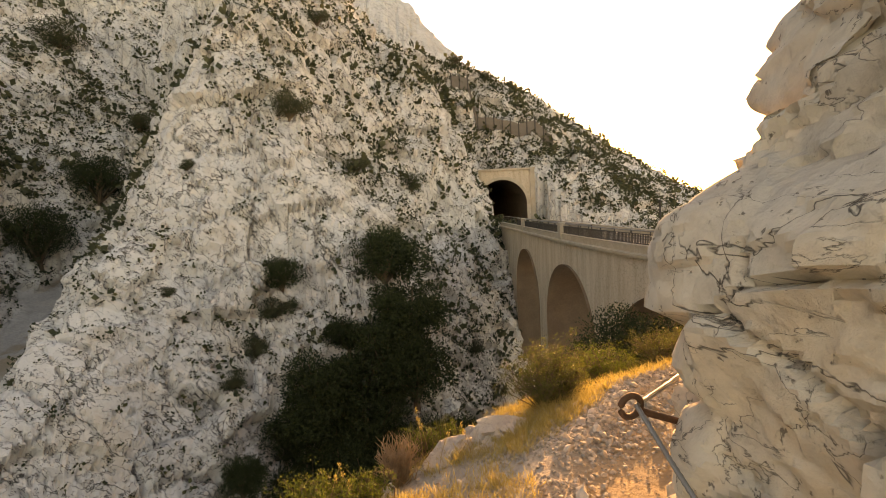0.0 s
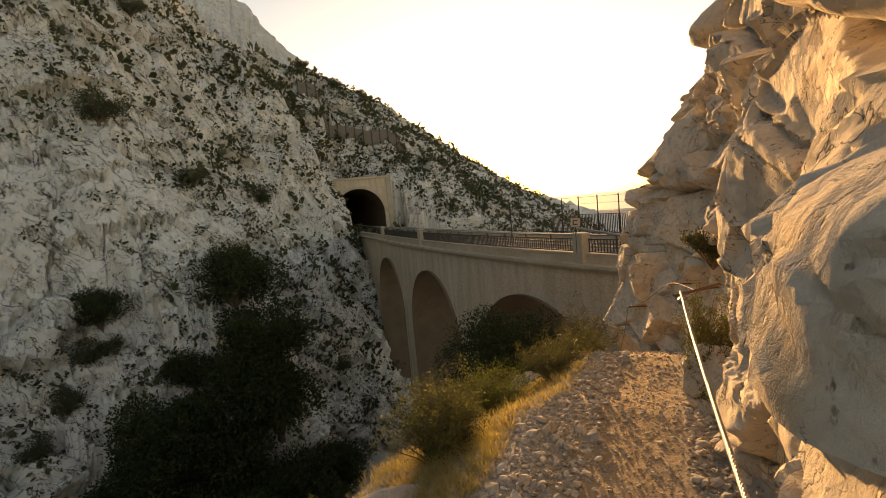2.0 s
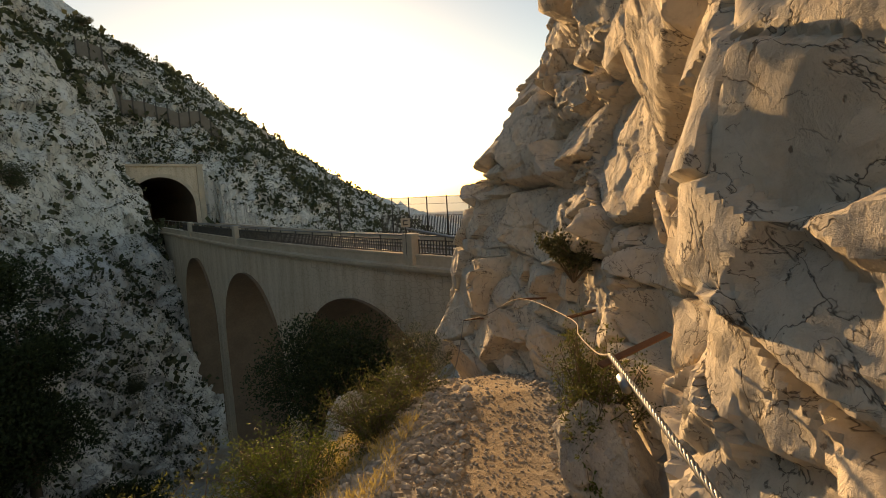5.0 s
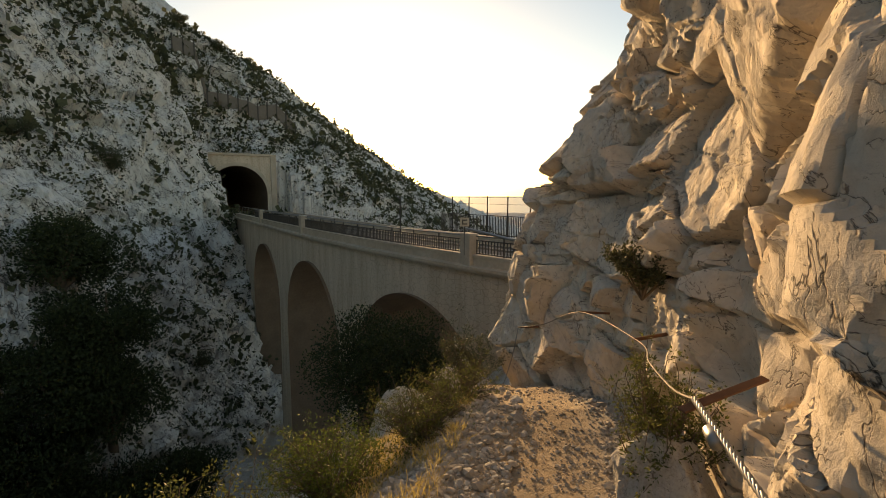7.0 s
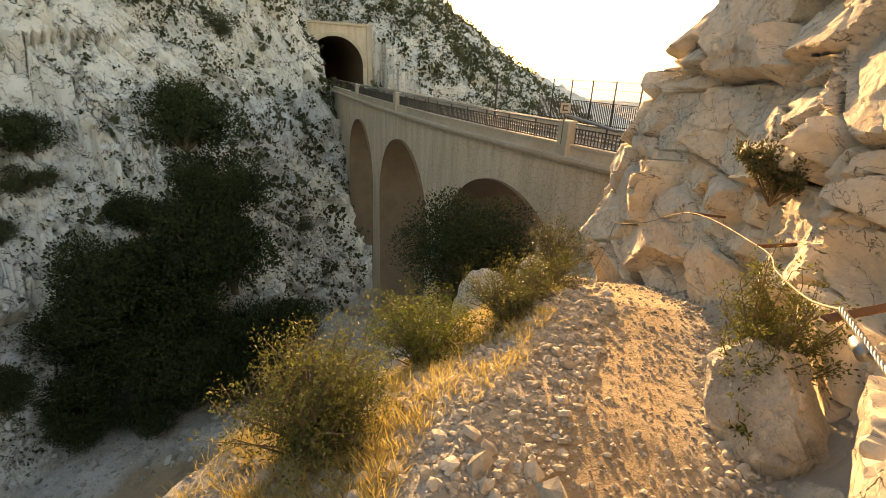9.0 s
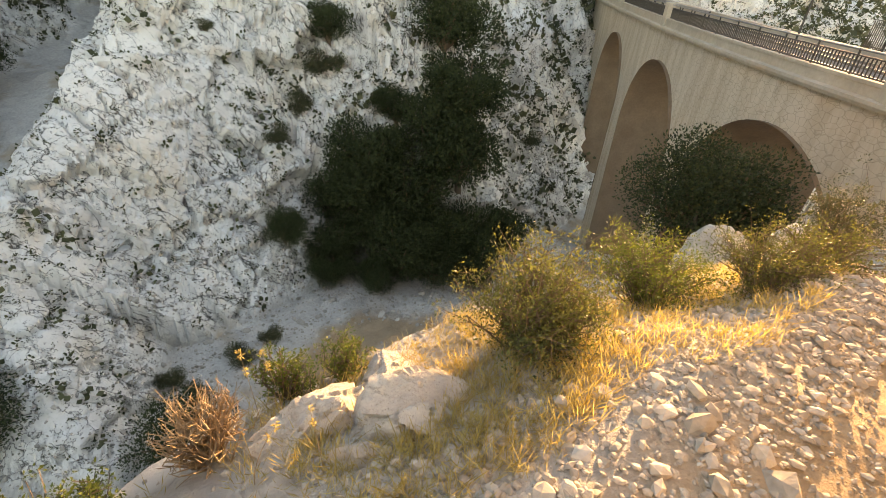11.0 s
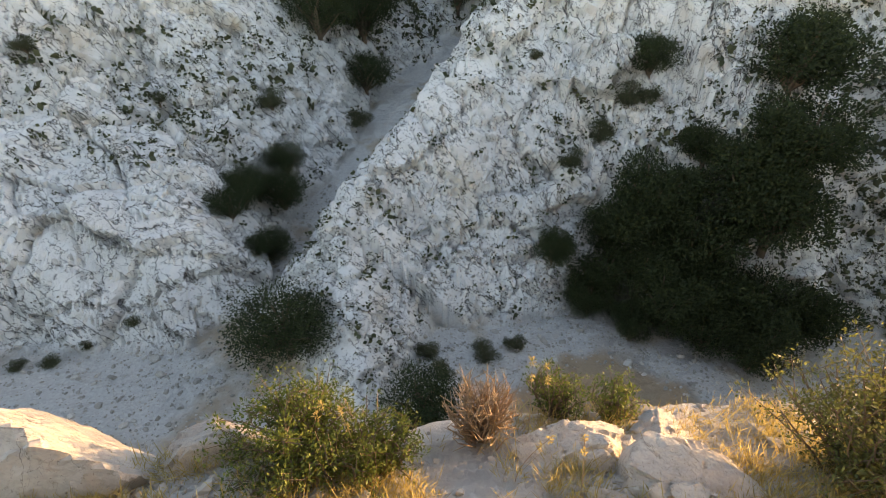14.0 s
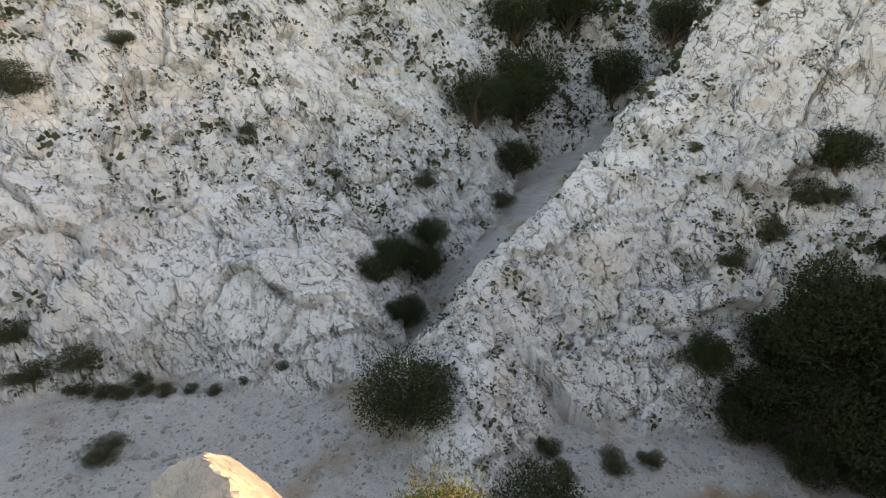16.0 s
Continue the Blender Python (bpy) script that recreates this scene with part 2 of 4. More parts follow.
STEEL = plain("galvanised_steel", (0.36, 0.36, 0.35), 0.5, 0.9, 30.0, 0.25, 0.001)
WIRE = plain("weathered_wire", (0.20, 0.17, 0.14), 0.7, 0.5, 30.0, 0.3, 0.001)
RAILSTEEL = plain("rail_steel", (0.5, 0.48, 0.46), 0.25, 1.0, 10.0, 0.2, 0.001)
DARKIRON = plain("dark_painted_iron", (0.07, 0.06, 0.05), 0.6, 0.2, 20.0, 0.3, 0.002)
PANEL = plain("fence_panel", (0.20, 0.17, 0.14), 0.85, 0.0, 6.0, 0.3, 0.01)
BALLAST = plain("track_ballast", (0.22, 0.19, 0.16), 0.95, 0, 14.0, 0.5, 0.05)
WOOD = plain("grey_twig_bark", (0.17, 0.12, 0.08), 0.9, 0, 30.0, 0.4, 0.003)
PINE = foliage("pine_needles", (0.022, 0.032, 0.012), (0.060, 0.075, 0.025), 0.25)
SCRUB = foliage("garrigue_scrub", (0.050, 0.058, 0.030), (0.115, 0.115, 0.055), 0.25)
BUSH = foliage("olive_bush_leaves", (0.060, 0.072, 0.024), (0.17, 0.18, 0.055), 0.35)
GREEN = foliage("fresh_green_leaves", (0.065, 0.10, 0.02), (0.17, 0.20, 0.05), 0.4)
STRAW = foliage("dry_grass", (0.34, 0.26, 0.09), (0.56, 0.46, 0.19), 0.45)
TWIG = plain("grey_brown_twig", (0.15, 0.11, 0.075), 0.9, 0, 40.0, 0.3, 0.001)
DRYTWIG = plain("dry_reddish_twig", (0.34, 0.25, 0.16), 0.9, 0, 40.0, 0.3, 0.001)
SEA = mat("sea_water")[0]
SEA.node_tree.nodes["Principled BSDF"].inputs["Base Color"].default_value = (0.03, 0.06, 0.08, 1)
SEA.node_tree.nodes["Principled BSDF"].inputs["Roughness"].default_value = 0.35


def stones_material():
    m, n, l, p = mat("path_stone")
    r = n.new("ShaderNodeObjectInfo").outputs["Random"]
    r2 = n.new("ShaderNodeNewGeometry").outputs["Random Per Island"]
    f = tex(n, l, "ShaderNodeTexNoise", 25.0, objco(n, l), detail=6.0)[0]
    col = mixed(n, l, r, (0.30, 0.27, 0.23), (0.54, 0.48, 0.40))
    col = mixed(n, l, r2, col, mixed(n, l, r2, (0.32, 0.28, 0.23), (0.56, 0.51, 0.44)))
    col = mixed(n, l, 0.5, col, ramp(n, l, f, [(0.3, (0.5, 0.48, 0.45)), (0.6, (1, 1, 1))]), "MULTIPLY")
    l.new(col, p.inputs["Base Color"])
    p.inputs["Roughness"].default_value = 0.92
    l.new(bump(n, l, f, 0.6, 0.01), p.inputs["Normal"])
    return m


STONE = stones_material()


# ---- numeric noise ----
def hash3(i, j, k, seed):
    h = (i.astype(np.int64) * 374761393 + j.astype(np.int64) * 668265263 + k.astype(np.int64) * 2147483647 + seed * 1274126177) & 0xFFFFFFFF
    h = ((h ^ (h >> 13)) * 1274126177) & 0xFFFFFFFF
    h = ((h ^ (h >> 16)) * 2246822519) & 0xFFFFFFFF
    return ((h ^ (h >> 15)) & 0xFFFFFF) / float(0xFFFFFF)


def value_noise(p, seed=0):
    f = np.floor(p)
    t = p - f
    t = t * t * (3 - 2 * t)
    i, j, k = (f[:, n] for n in range(3))
    out = 0
    for a in (0, 1):
        for b in (0, 1):
            for c in (0, 1):
                w = (t[:, 0] if a else 1 - t[:, 0]) * (t[:, 1] if b else 1 - t[:, 1]) * (t[:, 2] if c else 1 - t[:, 2])
                out = out + w * hash3(i + a, j + b, k + c, seed)
    return out * 2 - 1


def fractal(p, octaves=4, seed=0, gain=0.5):
    out, amp, q = 0, 1.0, p
    for o in range(octaves):
        out = out + amp * value_noise(q, seed + o)
        q, amp = q * 2.03 + 17.3, amp * gain
    return out


def blocks(p, seed=0):
    """Cells of broken rock: per point its cell's own value, the distance to the crack beside it and the slant of the cell's face."""
    f = np.floor(p)
    n = len(p)
    d1, d2, val, slant = np.full(n, 9.0), np.full(n, 9.0), np.zeros(n), np.zeros(n)
    for a in (-1, 0, 1):
        for b in (-1, 0, 1):
            for c in (-1, 0, 1):
                i, j, k = f[:, 0] + a, f[:, 1] + b, f[:, 2] + c
                q = np.stack([i + hash3(i, j, k, seed), j + hash3(i, j, k, seed + 1), k + hash3(i, j, k, seed + 2)], 1)
                d = np.linalg.norm(q - p, axis=1)
                near = d < d1
                d2 = np.where(near, d1, np.minimum(d2, d))
                val = np.where(near, hash3(i, j, k, seed + 3), val)
                slope = np.stack([hash3(i, j, k, seed + 4), hash3(i, j, k, seed + 5), hash3(i, j, k, seed + 6)], 1) - 0.5
                slant = np.where(near, ((p - q) * slope).sum(1), slant)
                d1 = np.where(near, d, d1)
    return val * 2 - 1, d2 - d1, slant


def smooth(a, b, x):
    t = np.clip((x - a) / (b - a), 0, 1)
    return t * t * (3 - 2 * t)


def along(line, x, y):
    """Per point: distance to a line in the plan, signed (left of its way is positive), its further columns there, and the place along it."""
    line = np.array(line, float)
    best, sign, cols, run = np.full(x.shape, 1e9), np.ones(x.shape), [np.zeros(x.shape) for _ in line[0][2:]], np.zeros(x.shape)
    gone = 0.0
    for a, b in zip(line[:-1], line[1:]):
        dx, dy = b[:2] - a[:2]
        ll = dx * dx + dy * dy
        t = np.clip(((x - a[0]) * dx + (y - a[1]) * dy) / ll, 0, 1)
        ex, ey = x - a[0] - t * dx, y - a[1] - t * dy
        d = np.hypot(ex, ey)
        near = d < best
        best = np.where(near, d, best)
        sign = np.where(near, (dx * ey - dy * ex) / (math.sqrt(ll) * d + 1e-9), sign)
        run = np.where(near, gone + t * math.sqrt(ll), run)
        cols = [np.where(near, a[n + 2] + t * (b[n + 2] - a[n + 2]), c) for n, c in enumerate(cols)]
        gone += math.sqrt(ll)
    return best, sign, cols, run


# ---- the lie of the land: crests (x, y, z, fall to the left, fall to the right), the stream bed and the footpath ----
MASSIF = [(-13.8, 12.4, -22.3, 1.3, 1.2), (-19, 14.6, -18, 1.2, 1.2), (-24.3, 18.6, -13.2, 1.2, 1.25), (-25.8, 23.5, -10, 1.25, 1.35), (-26, 28, -7, 1.3, 1.45), (-26.2, 33, -3.2, 1.3, 1.5), (-26.2, 39.5, 2, 1.4, 1.6), (-25, 44.4, 9.5, 1.5, 1.75),
          (-23.9, 49, 16.8, 1.5, 1.85), (-21.6, 54.5, 26, 1.4, 1.95), (-20, 66, 35, 1.3, 2.0), (-18, 78, 42, 1.3, 2.1)]
SKYLINE = [(-18, 78, 42, 1.3, 2.15), (-13, 86, 38, 1.2, 2.2), (-6, 90, 31, 1, 2.0), (0, 102, 33, 0.8, 1.3), (13, 114, 33, 0.7, 0.95), (30, 130, 28, 0.7, 0.8), (51, 150, 19.5, 0.7, 0.6),
           (80, 177, 9.5, 0.7, 0.5), (114, 203, 3.0, 0.7, 0.4), (140, 223, -3, 0.7, 0.35), (170, 255, -40, 0.7, 0.4)]
SPUR = [(-8, 84, 31, 1.0, 1.35), (-2.5, 82, 26.5, 1.2, 1.35), (3.0, 80.4, 17.6, 1.6, 1.35), (5.4, 79.3, 10.8, 2.2, 1.35), (8.2, 77.6, 1.2, 2.8, 1.3), (9.4, 76.4, -3.5, 3, 1.3), (9.8, 75.5, -8, 3, 1.5)]
TOWER = [(-40, 88, 60, 5, 5), (-26.5, 91.5, 52, 5, 5)]
WEST = [(-84, -60, 42, 1, 1.35), (-79, 8, 42, 1, 1.35), (-83, 25, 43, 1, 1.35), (-95, 60, 48, 1, 1.3), (-88, 110, 66, 1, 1.2), (-60, 150, 85, 1, 1.2), (-10, 175, 80, 1, 1.4)]
EAST = [(9, -40, 16, 1.7, 0.6), (12, -8, 12, 1.7, 0.6), (16, 5, 7, 1.7, 0.8), (22, 8, 3, 1.5, 1.0)]
STREAM = [(-100, 90, 6), (-75, 62, -2), (-50, 40, -11), (-35, 19, -18.8), (-27, 6, -20.8), (-12, 7, -21.4), (-7.5, 22, -22), (-4, 33, -23), (4, 44, -25), (13, 52, -27), (30, 60, -29.5), (90, 90, -34)]
FOOTPATH = [(-1.6, -9, 0.35), (-0.2, -2, 0.17), (0.25, 0.2, 0.1), (1.35, 2.35, 0.02), (2.75, 3.85, 0), (4.25, 5.35, -0.25), (5.15, 6.75, -0.75), (6.3, 9.0, -1.8), (7.5, 11.2, -3.0), (10, 15, -5.2), (14, 21, -7.6), (22, 27, -9)]
TRAIL = [(-8.9, 20.5), (-8.6, 23.5), (-8.3, 25.5), (-7.7, 27.4), (-5.8, 28.5), (-3.6, 28.3), (-1.0, 27.6), (0.8, 28.4)]
SEA_LEVEL = -33.0


def land(x, y):
    """Height of the ground and how loose (scree, gravel, earth) it is."""
    ds, _, (zs,), _ = along(STREAM, x, y)
    wob = fractal(np.stack([x * 0.09, y * 0.09, x * 0], 1), 3, 40)
    bed = zs + 0.07 * np.maximum(0, np.abs(ds) - 2) + 0.25 * wob
    rise = np.maximum(0, np.abs(ds) - 9)
    h = bed + 0.25 * rise * 0
    for n, crest in enumerate((MASSIF, SKYLINE, SPUR, WEST, EAST, TOWER)):
        d, side, (z, fl, fr), _ = along(crest, x, y)
        fall = fr + (fl - fr) * smooth(-0.9, 0.9, side)
        a = d * (1 + 0.1 * wob)
        ridge = z - fall * (np.sqrt(a * a + 1.2) - 1.1) + 1.6 * wob * smooth(2, 14, a)
        if n == 2:
            ridge = np.where(ridge < -8.5, -8.5 + 3.2 * (ridge + 8.5), ridge)
        h = np.maximum(h, ridge)
    rockness = smooth(0.1, 0.9, h - bed)
    dp, side, (zp,), run = along(FOOTPATH, x, y)
    dp = dp * np.sign(side)
    wide = smooth(11.7, 10.7, run)
    ledge = smooth(14.6, 13.6, run)
    bank = (0.62 - 0.20 * ledge - 0.14 * wide) * np.maximum(0, dp - 0.65) + (1.15 + 0.5 * wide) * np.maximum(0, dp - 1.95 - 0.5 * ledge) + 0.05 * np.maximum(0, run - 17) * np.maximum(0, dp)
    right = np.where(dp < -0.75, np.minimum(1.2 * (-dp - 0.75), 0.9), 0)
    shelf = zp - bank + right - 1.2 * np.maximum(0, -dp - 6)
    near = smooth(12, 3, np.hypot(x - 2.5, y - 4))
    h = np.where(shelf > h, shelf, h)
    loose = np.where(shelf >= h, np.maximum(smooth(3.2, 1.6, np.abs(dp)), 0.25), 1 - rockness)
    cut = np.where(y < 90.7, -2.5, 7.0 + 1.3 * (y - 90.7))
    h = np.where((x > np.where(y > 86, 8.2, 10.2)) & (x < 21.5) & (y > 55) & (y < 125), np.minimum(h, cut), h)
    h = np.maximum(h, SEA_LEVEL - 6)
    far = np.hypot(x, y)
    h = np.where(far > 420, np.minimum(h, SEA_LEVEL - 6), h)
    return h, loose


def plant_cover(p):
    """How much of the slope scrub and soil hide: bare white faces on the ridge and the west wall, overgrown hills behind."""
    x, y, z = p[:, 0], p[:, 1], p[:, 2]
    d, side, _, _ = along(MASSIF, x, y)
    face = smooth(13, 7, d) * smooth(58, 46, y)
    slope = smooth(-21, -13, x) * smooth(30, 38, y)
    c = 0.33 + 0.10 * smooth(36, 46, y) * smooth(-24, -18, x) + 0.14 * slope * (1 - face) + 0.32 * smooth(84, 92, y) + 0.22 * smooth(34, 48, y) * (x < -27)
    wall = smooth(-27, -33, x) * smooth(40, 30, y)
    c = c - 0.09 * face - wall * (0.02 + 0.2 * smooth(-6, -15, z))
    n = 0.5 * fractal(p * 0.12, 3, 301) + 0.25 * fractal(p * 0.5, 2, 305)
    return np.clip(c + 0.6 * n, 0, 1)


def mesh_object(name, verts, faces, material, smooth_shade=True):
    me = bpy.data.meshes.new(name)
    verts = np.asarray(verts, np.float32)
    faces = np.asarray(faces, np.int32)
    nv, nf, k = len(verts), len(faces), faces.shape[1]
    me.vertices.add(nv)
    me.vertices.foreach_set("co", verts.ravel())
    me.loops.add(nf * k)
    me.loops.foreach_set("vertex_index", faces.ravel())
    me.polygons.add(nf)
    me.polygons.foreach_set("loop_start", np.arange(0, nf * k, k, dtype=np.int32))
    me.polygons.foreach_set("use_smooth", np.full(nf, smooth_shade))
    me.materials.append(material)
    me.update(calc_edges=True)
    return new(name, me)


def grid_faces(rows, cols, wrap=False):
    i = np.arange(rows - 1)[:, None]
    j = np.arange(cols if wrap else cols - 1)[None, :]
    k = (j + 1) % cols
    return np.stack([i * cols + j, i * cols + k, (i + 1) * cols + k, (i + 1) * cols + j], -1).reshape(-1, 4)


def grid_normals(v, rows, cols):
    g = v.reshape(rows, cols, 3)
    n = np.cross(np.gradient(g, axis=1), np.gradient(g, axis=0))
    n /= np.linalg.norm(n, axis=2, keepdims=True) + 1e-9
    return n.reshape(-1, 3)


def roughen(v, normal, loose, far):
    """Breaks the smooth land into ledges, blocks and gullies."""
    hard = (1 - loose)[:, None]
    q = v * np.array([0.30, 0.30, 0.55])
    tilt = v @ np.array([[0.9, 0.1, -0.3], [-0.2, 0.95, 0.25], [0.35, -0.2, 0.9]])
    wrp = np.stack([fractal(q, 2, s) for s in (3, 5, 7)], 1)
    v1, e1, t1 = blocks(tilt * np.array([0.20, 0.15, 0.22]) + 0.12 * wrp, 11)
    v2, e2, t2 = blocks(tilt * np.array([0.62, 0.42, 0.55]) + 0.12 * wrp, 21)
    v3, e3, t3 = blocks(tilt * np.array([1.7, 1.2, 1.5]) + 0.2 * wrp, 23)
    broken = smooth(-0.15, 0.35, fractal(v * 0.16, 2, 37))
    rough = 0.6 * fractal(v * 0.13, 3, 31) + 0.42 * v1 + 1.9 * t1 + (0.35 + 0.65 * broken) * (0.24 * v2 + 0.85 * t2) + broken * (0.10 * v3 + 0.32 * t3)
    rough = rough - 0.55 * smooth(0.06, 0, e1) - 0.30 * smooth(0.06, 0, e2) - 0.12 * broken * smooth(0.08, 0, e3)
    rough = rough + 0.08 * fractal(v * 1.3, 3, 61)
    soft = 0.10 * fractal(v * 0.5, 4, 71)
    reach = np.clip(far / 40.0, 0.08, 1.0)
    return v + normal * hard * (rough * reach)[:, None] + np.array([0, 0, 1]) * (soft * np.clip(far / 12, 0.25, 1.5))[:, None]


HUB = (1.0, 2.0)


def build_ground():
    rings = np.concatenate([[0.004, 0.08], np.arange(0.15, 3, 0.06), np.arange(3, 8, 0.08), np.arange(8, 20, 0.2), np.arange(20, 62, 0.2), np.arange(62, 110, 0.36), np.arange(110, 150, 0.9), np.geomspace(150, 4500, 60)])
    turn = np.concatenate([np.arange(-92, 112, 0.24), np.arange(112, 268, 2.0)])
    a, r = np.meshgrid(np.radians(turn), rings)
    x, y = (HUB[0] - r * np.sin(a)).ravel(), (HUB[1] + r * np.cos(a)).ravel()
    h, loose = land(x, y)
    v = np.stack([x, y, h], 1)
    nrm = -grid_normals(v, *r.shape)
    nrm *= np.sign(nrm[:, 2:3] + 1e-9)
    v = roughen(v, nrm, loose, r.ravel())
    faces = grid_faces(*r.shape, wrap=True)[:, ::-1]
    mid = v[faces].mean(1)
    bore = (np.abs(mid[:, 0] - 13.0) < 5.0) & (mid[:, 1] > 88) & (mid[:, 1] < 131) & (mid[:, 2] < 6.6) & (mid[:, 2] > -2.2)
    ob = mesh_object("ground", v, faces[~bore], GROUND)
    ob.data.polygons.foreach_set("use_smooth", np.hypot(mid[~bore][:, 0] - HUB[0], mid[~bore][:, 1] - HUB[1]) < 14)
    at = ob.data.attributes.new("loose", "FLOAT", "POINT")
    at.data.foreach_set("value", loose.astype(np.float32))
    at = ob.data.attributes.new("cover", "FLOAT", "POINT")
    at.data.foreach_set("value", (plant_cover(v) * smooth(14, 22, r.ravel())).astype(np.float32))
    dp = along(FOOTPATH, x, y)[0]
    at = ob.data.attributes.new("tread", "FLOAT", "POINT")
    trail = along(TRAIL, x, y)[0] + 0.8 * fractal(np.stack([x, y, 0 * x], 1) * 0.7, 2, 90)
    at.data.foreach_set("value", (smooth(0.9, 0.15, dp) * 0.95).astype(np.float32))
    at = ob.data.attributes.new("clay", "FLOAT", "POINT")
    at.data.foreach_set("value", (smooth(3.4, 1.2, trail) * 0.9).astype(np.float32))
    tagged(ob, "pale fractured limestone ravine with gravel floor and rocky slopes", "ground", kind="structure")
    return ob


ground = build_ground()
sea = mesh_object("water", [(-4000, 60, SEA_LEVEL), (4900, 60, SEA_LEVEL), (4900, 4900, SEA_LEVEL), (-4000, 4900, SEA_LEVEL)], [(0, 1, 2, 3)], SEA)
tagged(sea, "calm hazy sea below the evening sun", "sea", kind="structure")


# ---- cliff beside the path: plan of its foot, how high it stands and how far its top leans back ----
FOOT = [(1.3, -7, 7, 0.02), (1.1, -3, 8, 0.02), (1.0, -0.8, 8.5, 0.02), (0.97, 0.3, 8.5, 0.02), (0.90, 0.92, 8.0, 0.03), (1.12, 1.2, 8.0, 0.03), (1.7, 1.36, 8.0, 0.02), (2.2, 1.85, 8.0, 0.0), (2.5, 2.3, 7.8, 0.0), (2.74, 2.75, 7.6, 0.02), (3.35, 3.05, 7.4, 0.05), (4.0, 3.65, 7.2, 0.06),
        (4.85, 4.85, 7.0, 0.12), (5.55, 6.05, 6.6, 0.26), (6.1, 7.55, 6.2, 0.42), (6.7, 8.9, 5.8, 0.5), (8.0, 9.7, 5.4, 0.5), (11, 10.2, 5.0, 0.5), (15, 9.5, 4.5, 0.5)]


def build_cliff():
    pts = np.array(FOOT)
    seg = np.r_[0, np.cumsum(np.hypot(*np.diff(pts[:, :2], axis=0).T))]
    s = np.concatenate([np.arange(0, 5.8, 0.06), np.arange(5.8, 12.4, 0.018), np.arange(12.4, 18.6, 0.03), np.arange(18.6, seg[-1], 0.07)])
    cols = [np.interp(s, seg, pts[:, k]) for k in range(4)]
    even = np.arange(-0.5, seg[-1] + 0.5, 0.02)
    ker = np.hanning(19) / np.hanning(19).sum()
    for k in range(4):
        line = np.convolve(np.interp(even, seg, pts[:, k]), ker, "same")
        cols[k] = np.where((s > 0.3) & (s < seg[-1] - 0.3), np.interp(s, even, line), cols[k])
    cx, cy, top, lean = cols
    tx, ty = np.gradient(cx, s), np.gradient(cy, s)
    ln = np.hypot(tx, ty)
    nx, ny = ty / ln, -tx / ln
    low = np.arange(0, 0.62, 0.0024)
    up = np.concatenate([low, np.arange(0.62, 1.0, 0.005), [1.0, 1.0, 1.0]])
    U, S = np.meshgrid(up, np.arange(len(s)), indexing="ij")
    z0 = -1.2 - 0.22 * np.maximum(0, s - 14)
    Z = z0[S] + U * (top[S] - z0[S])
    R = s[S]
    body = np.maximum(0, Z - 0.3)
    back = lean[S] * body + 0.45 * smooth(2.2, 3.0, Z) * smooth(11, 8, R)
    ring = np.exp(-(((R - 8.1) / 0.55) ** 2))
    # a rounded nose at the corner, stepped back above the head
    back = back - 0.05 * ring * np.exp(-(((Z - 1.35) / 0.65) ** 2)) + 0.30 * smooth(1.80, 2.15, Z) * smooth(8.9, 8.35, R) + 0.14 * smooth(2.3, 2.7, Z) * smooth(8.9, 8.3, R)
    # an overhanging block past the corner, its lower edge rising along the path
    edge = 2.02 + 0.42 * (R - 8.5)
    back = back - 0.30 * smooth(edge, edge + 0.26, Z) * smooth(8.35, 8.6, R) * smooth(10.3, 9.5, R)
    # the hollow under the big slab and the one beside the anchor
    back = back + 0.42 * np.exp(-(((R - 9.25) / 0.34) ** 2) - ((Z - 1.18 + 0.35 * (R - 9.25)) / 0.17) ** 2)
    back = back + 0.25 * np.exp(-(((R - 9.9) / 0.25) ** 2) - ((Z - 0.35) / 0.3) ** 2)
    # far shoulder and its beak against the sky
    back = back - 0.55 * np.exp(-(((R - 15.0) / 0.45) ** 2) - ((Z - 3.95) / 0.32) ** 2) - 0.40 * np.exp(-(((R - 17.1) / 1.1) ** 2) - ((Z - 2.0) / 1.0) ** 2)
    for k, b in ((-2, 1.5), (-1, 5.0)):
        back[k, :] += b
        Z[k, :] += -0.1 * b
    v = np.stack([cx[S] + nx[S] * back, cy[S] + ny[S] * back, Z], -1).reshape(-1, 3)
    out = np.stack([-nx[S], -ny[S], 0.15 + 0 * nx[S]], -1).reshape(-1, 3)
    turned = v @ np.array([[0.85, 0.2, -0.35], [-0.3, 0.9, 0.2], [0.4, -0.1, 0.9]])
    wrp = np.stack([fractal(v * 0.9, 2, q) for q in (101, 104, 107)], 1)
    v1, e1, t1 = blocks(turned * np.array([0.95, 0.8, 1.15]) + 0.10 * wrp, 111)
    v2, e2, t2 = blocks(turned * np.array([2.4, 1.9, 3.0]) + 0.12 * wrp, 121)
    v3, e3, t3 = blocks(turned * np.array([7.0, 5.5, 8.0]) + 0.3 * wrp, 131)
    # some big blocks stay whole, others are shattered
    nose = smooth(9.0, 8.4, R).ravel()
    whole = np.maximum(smooth(0.35, 0.5, np.mod(v1 * 5.7 + 2.0, 1.0)), nose)
    crumb = np.maximum(smooth(0.0, 0.35, fractal(v * 1.1, 3, 161)) * (0.35 + 0.65 * whole), 0.85 * nose)
    big = (0.11 * v1 + 0.75 * t1) * smooth(0, 0.10, e1) * (1 - 0.65 * nose)
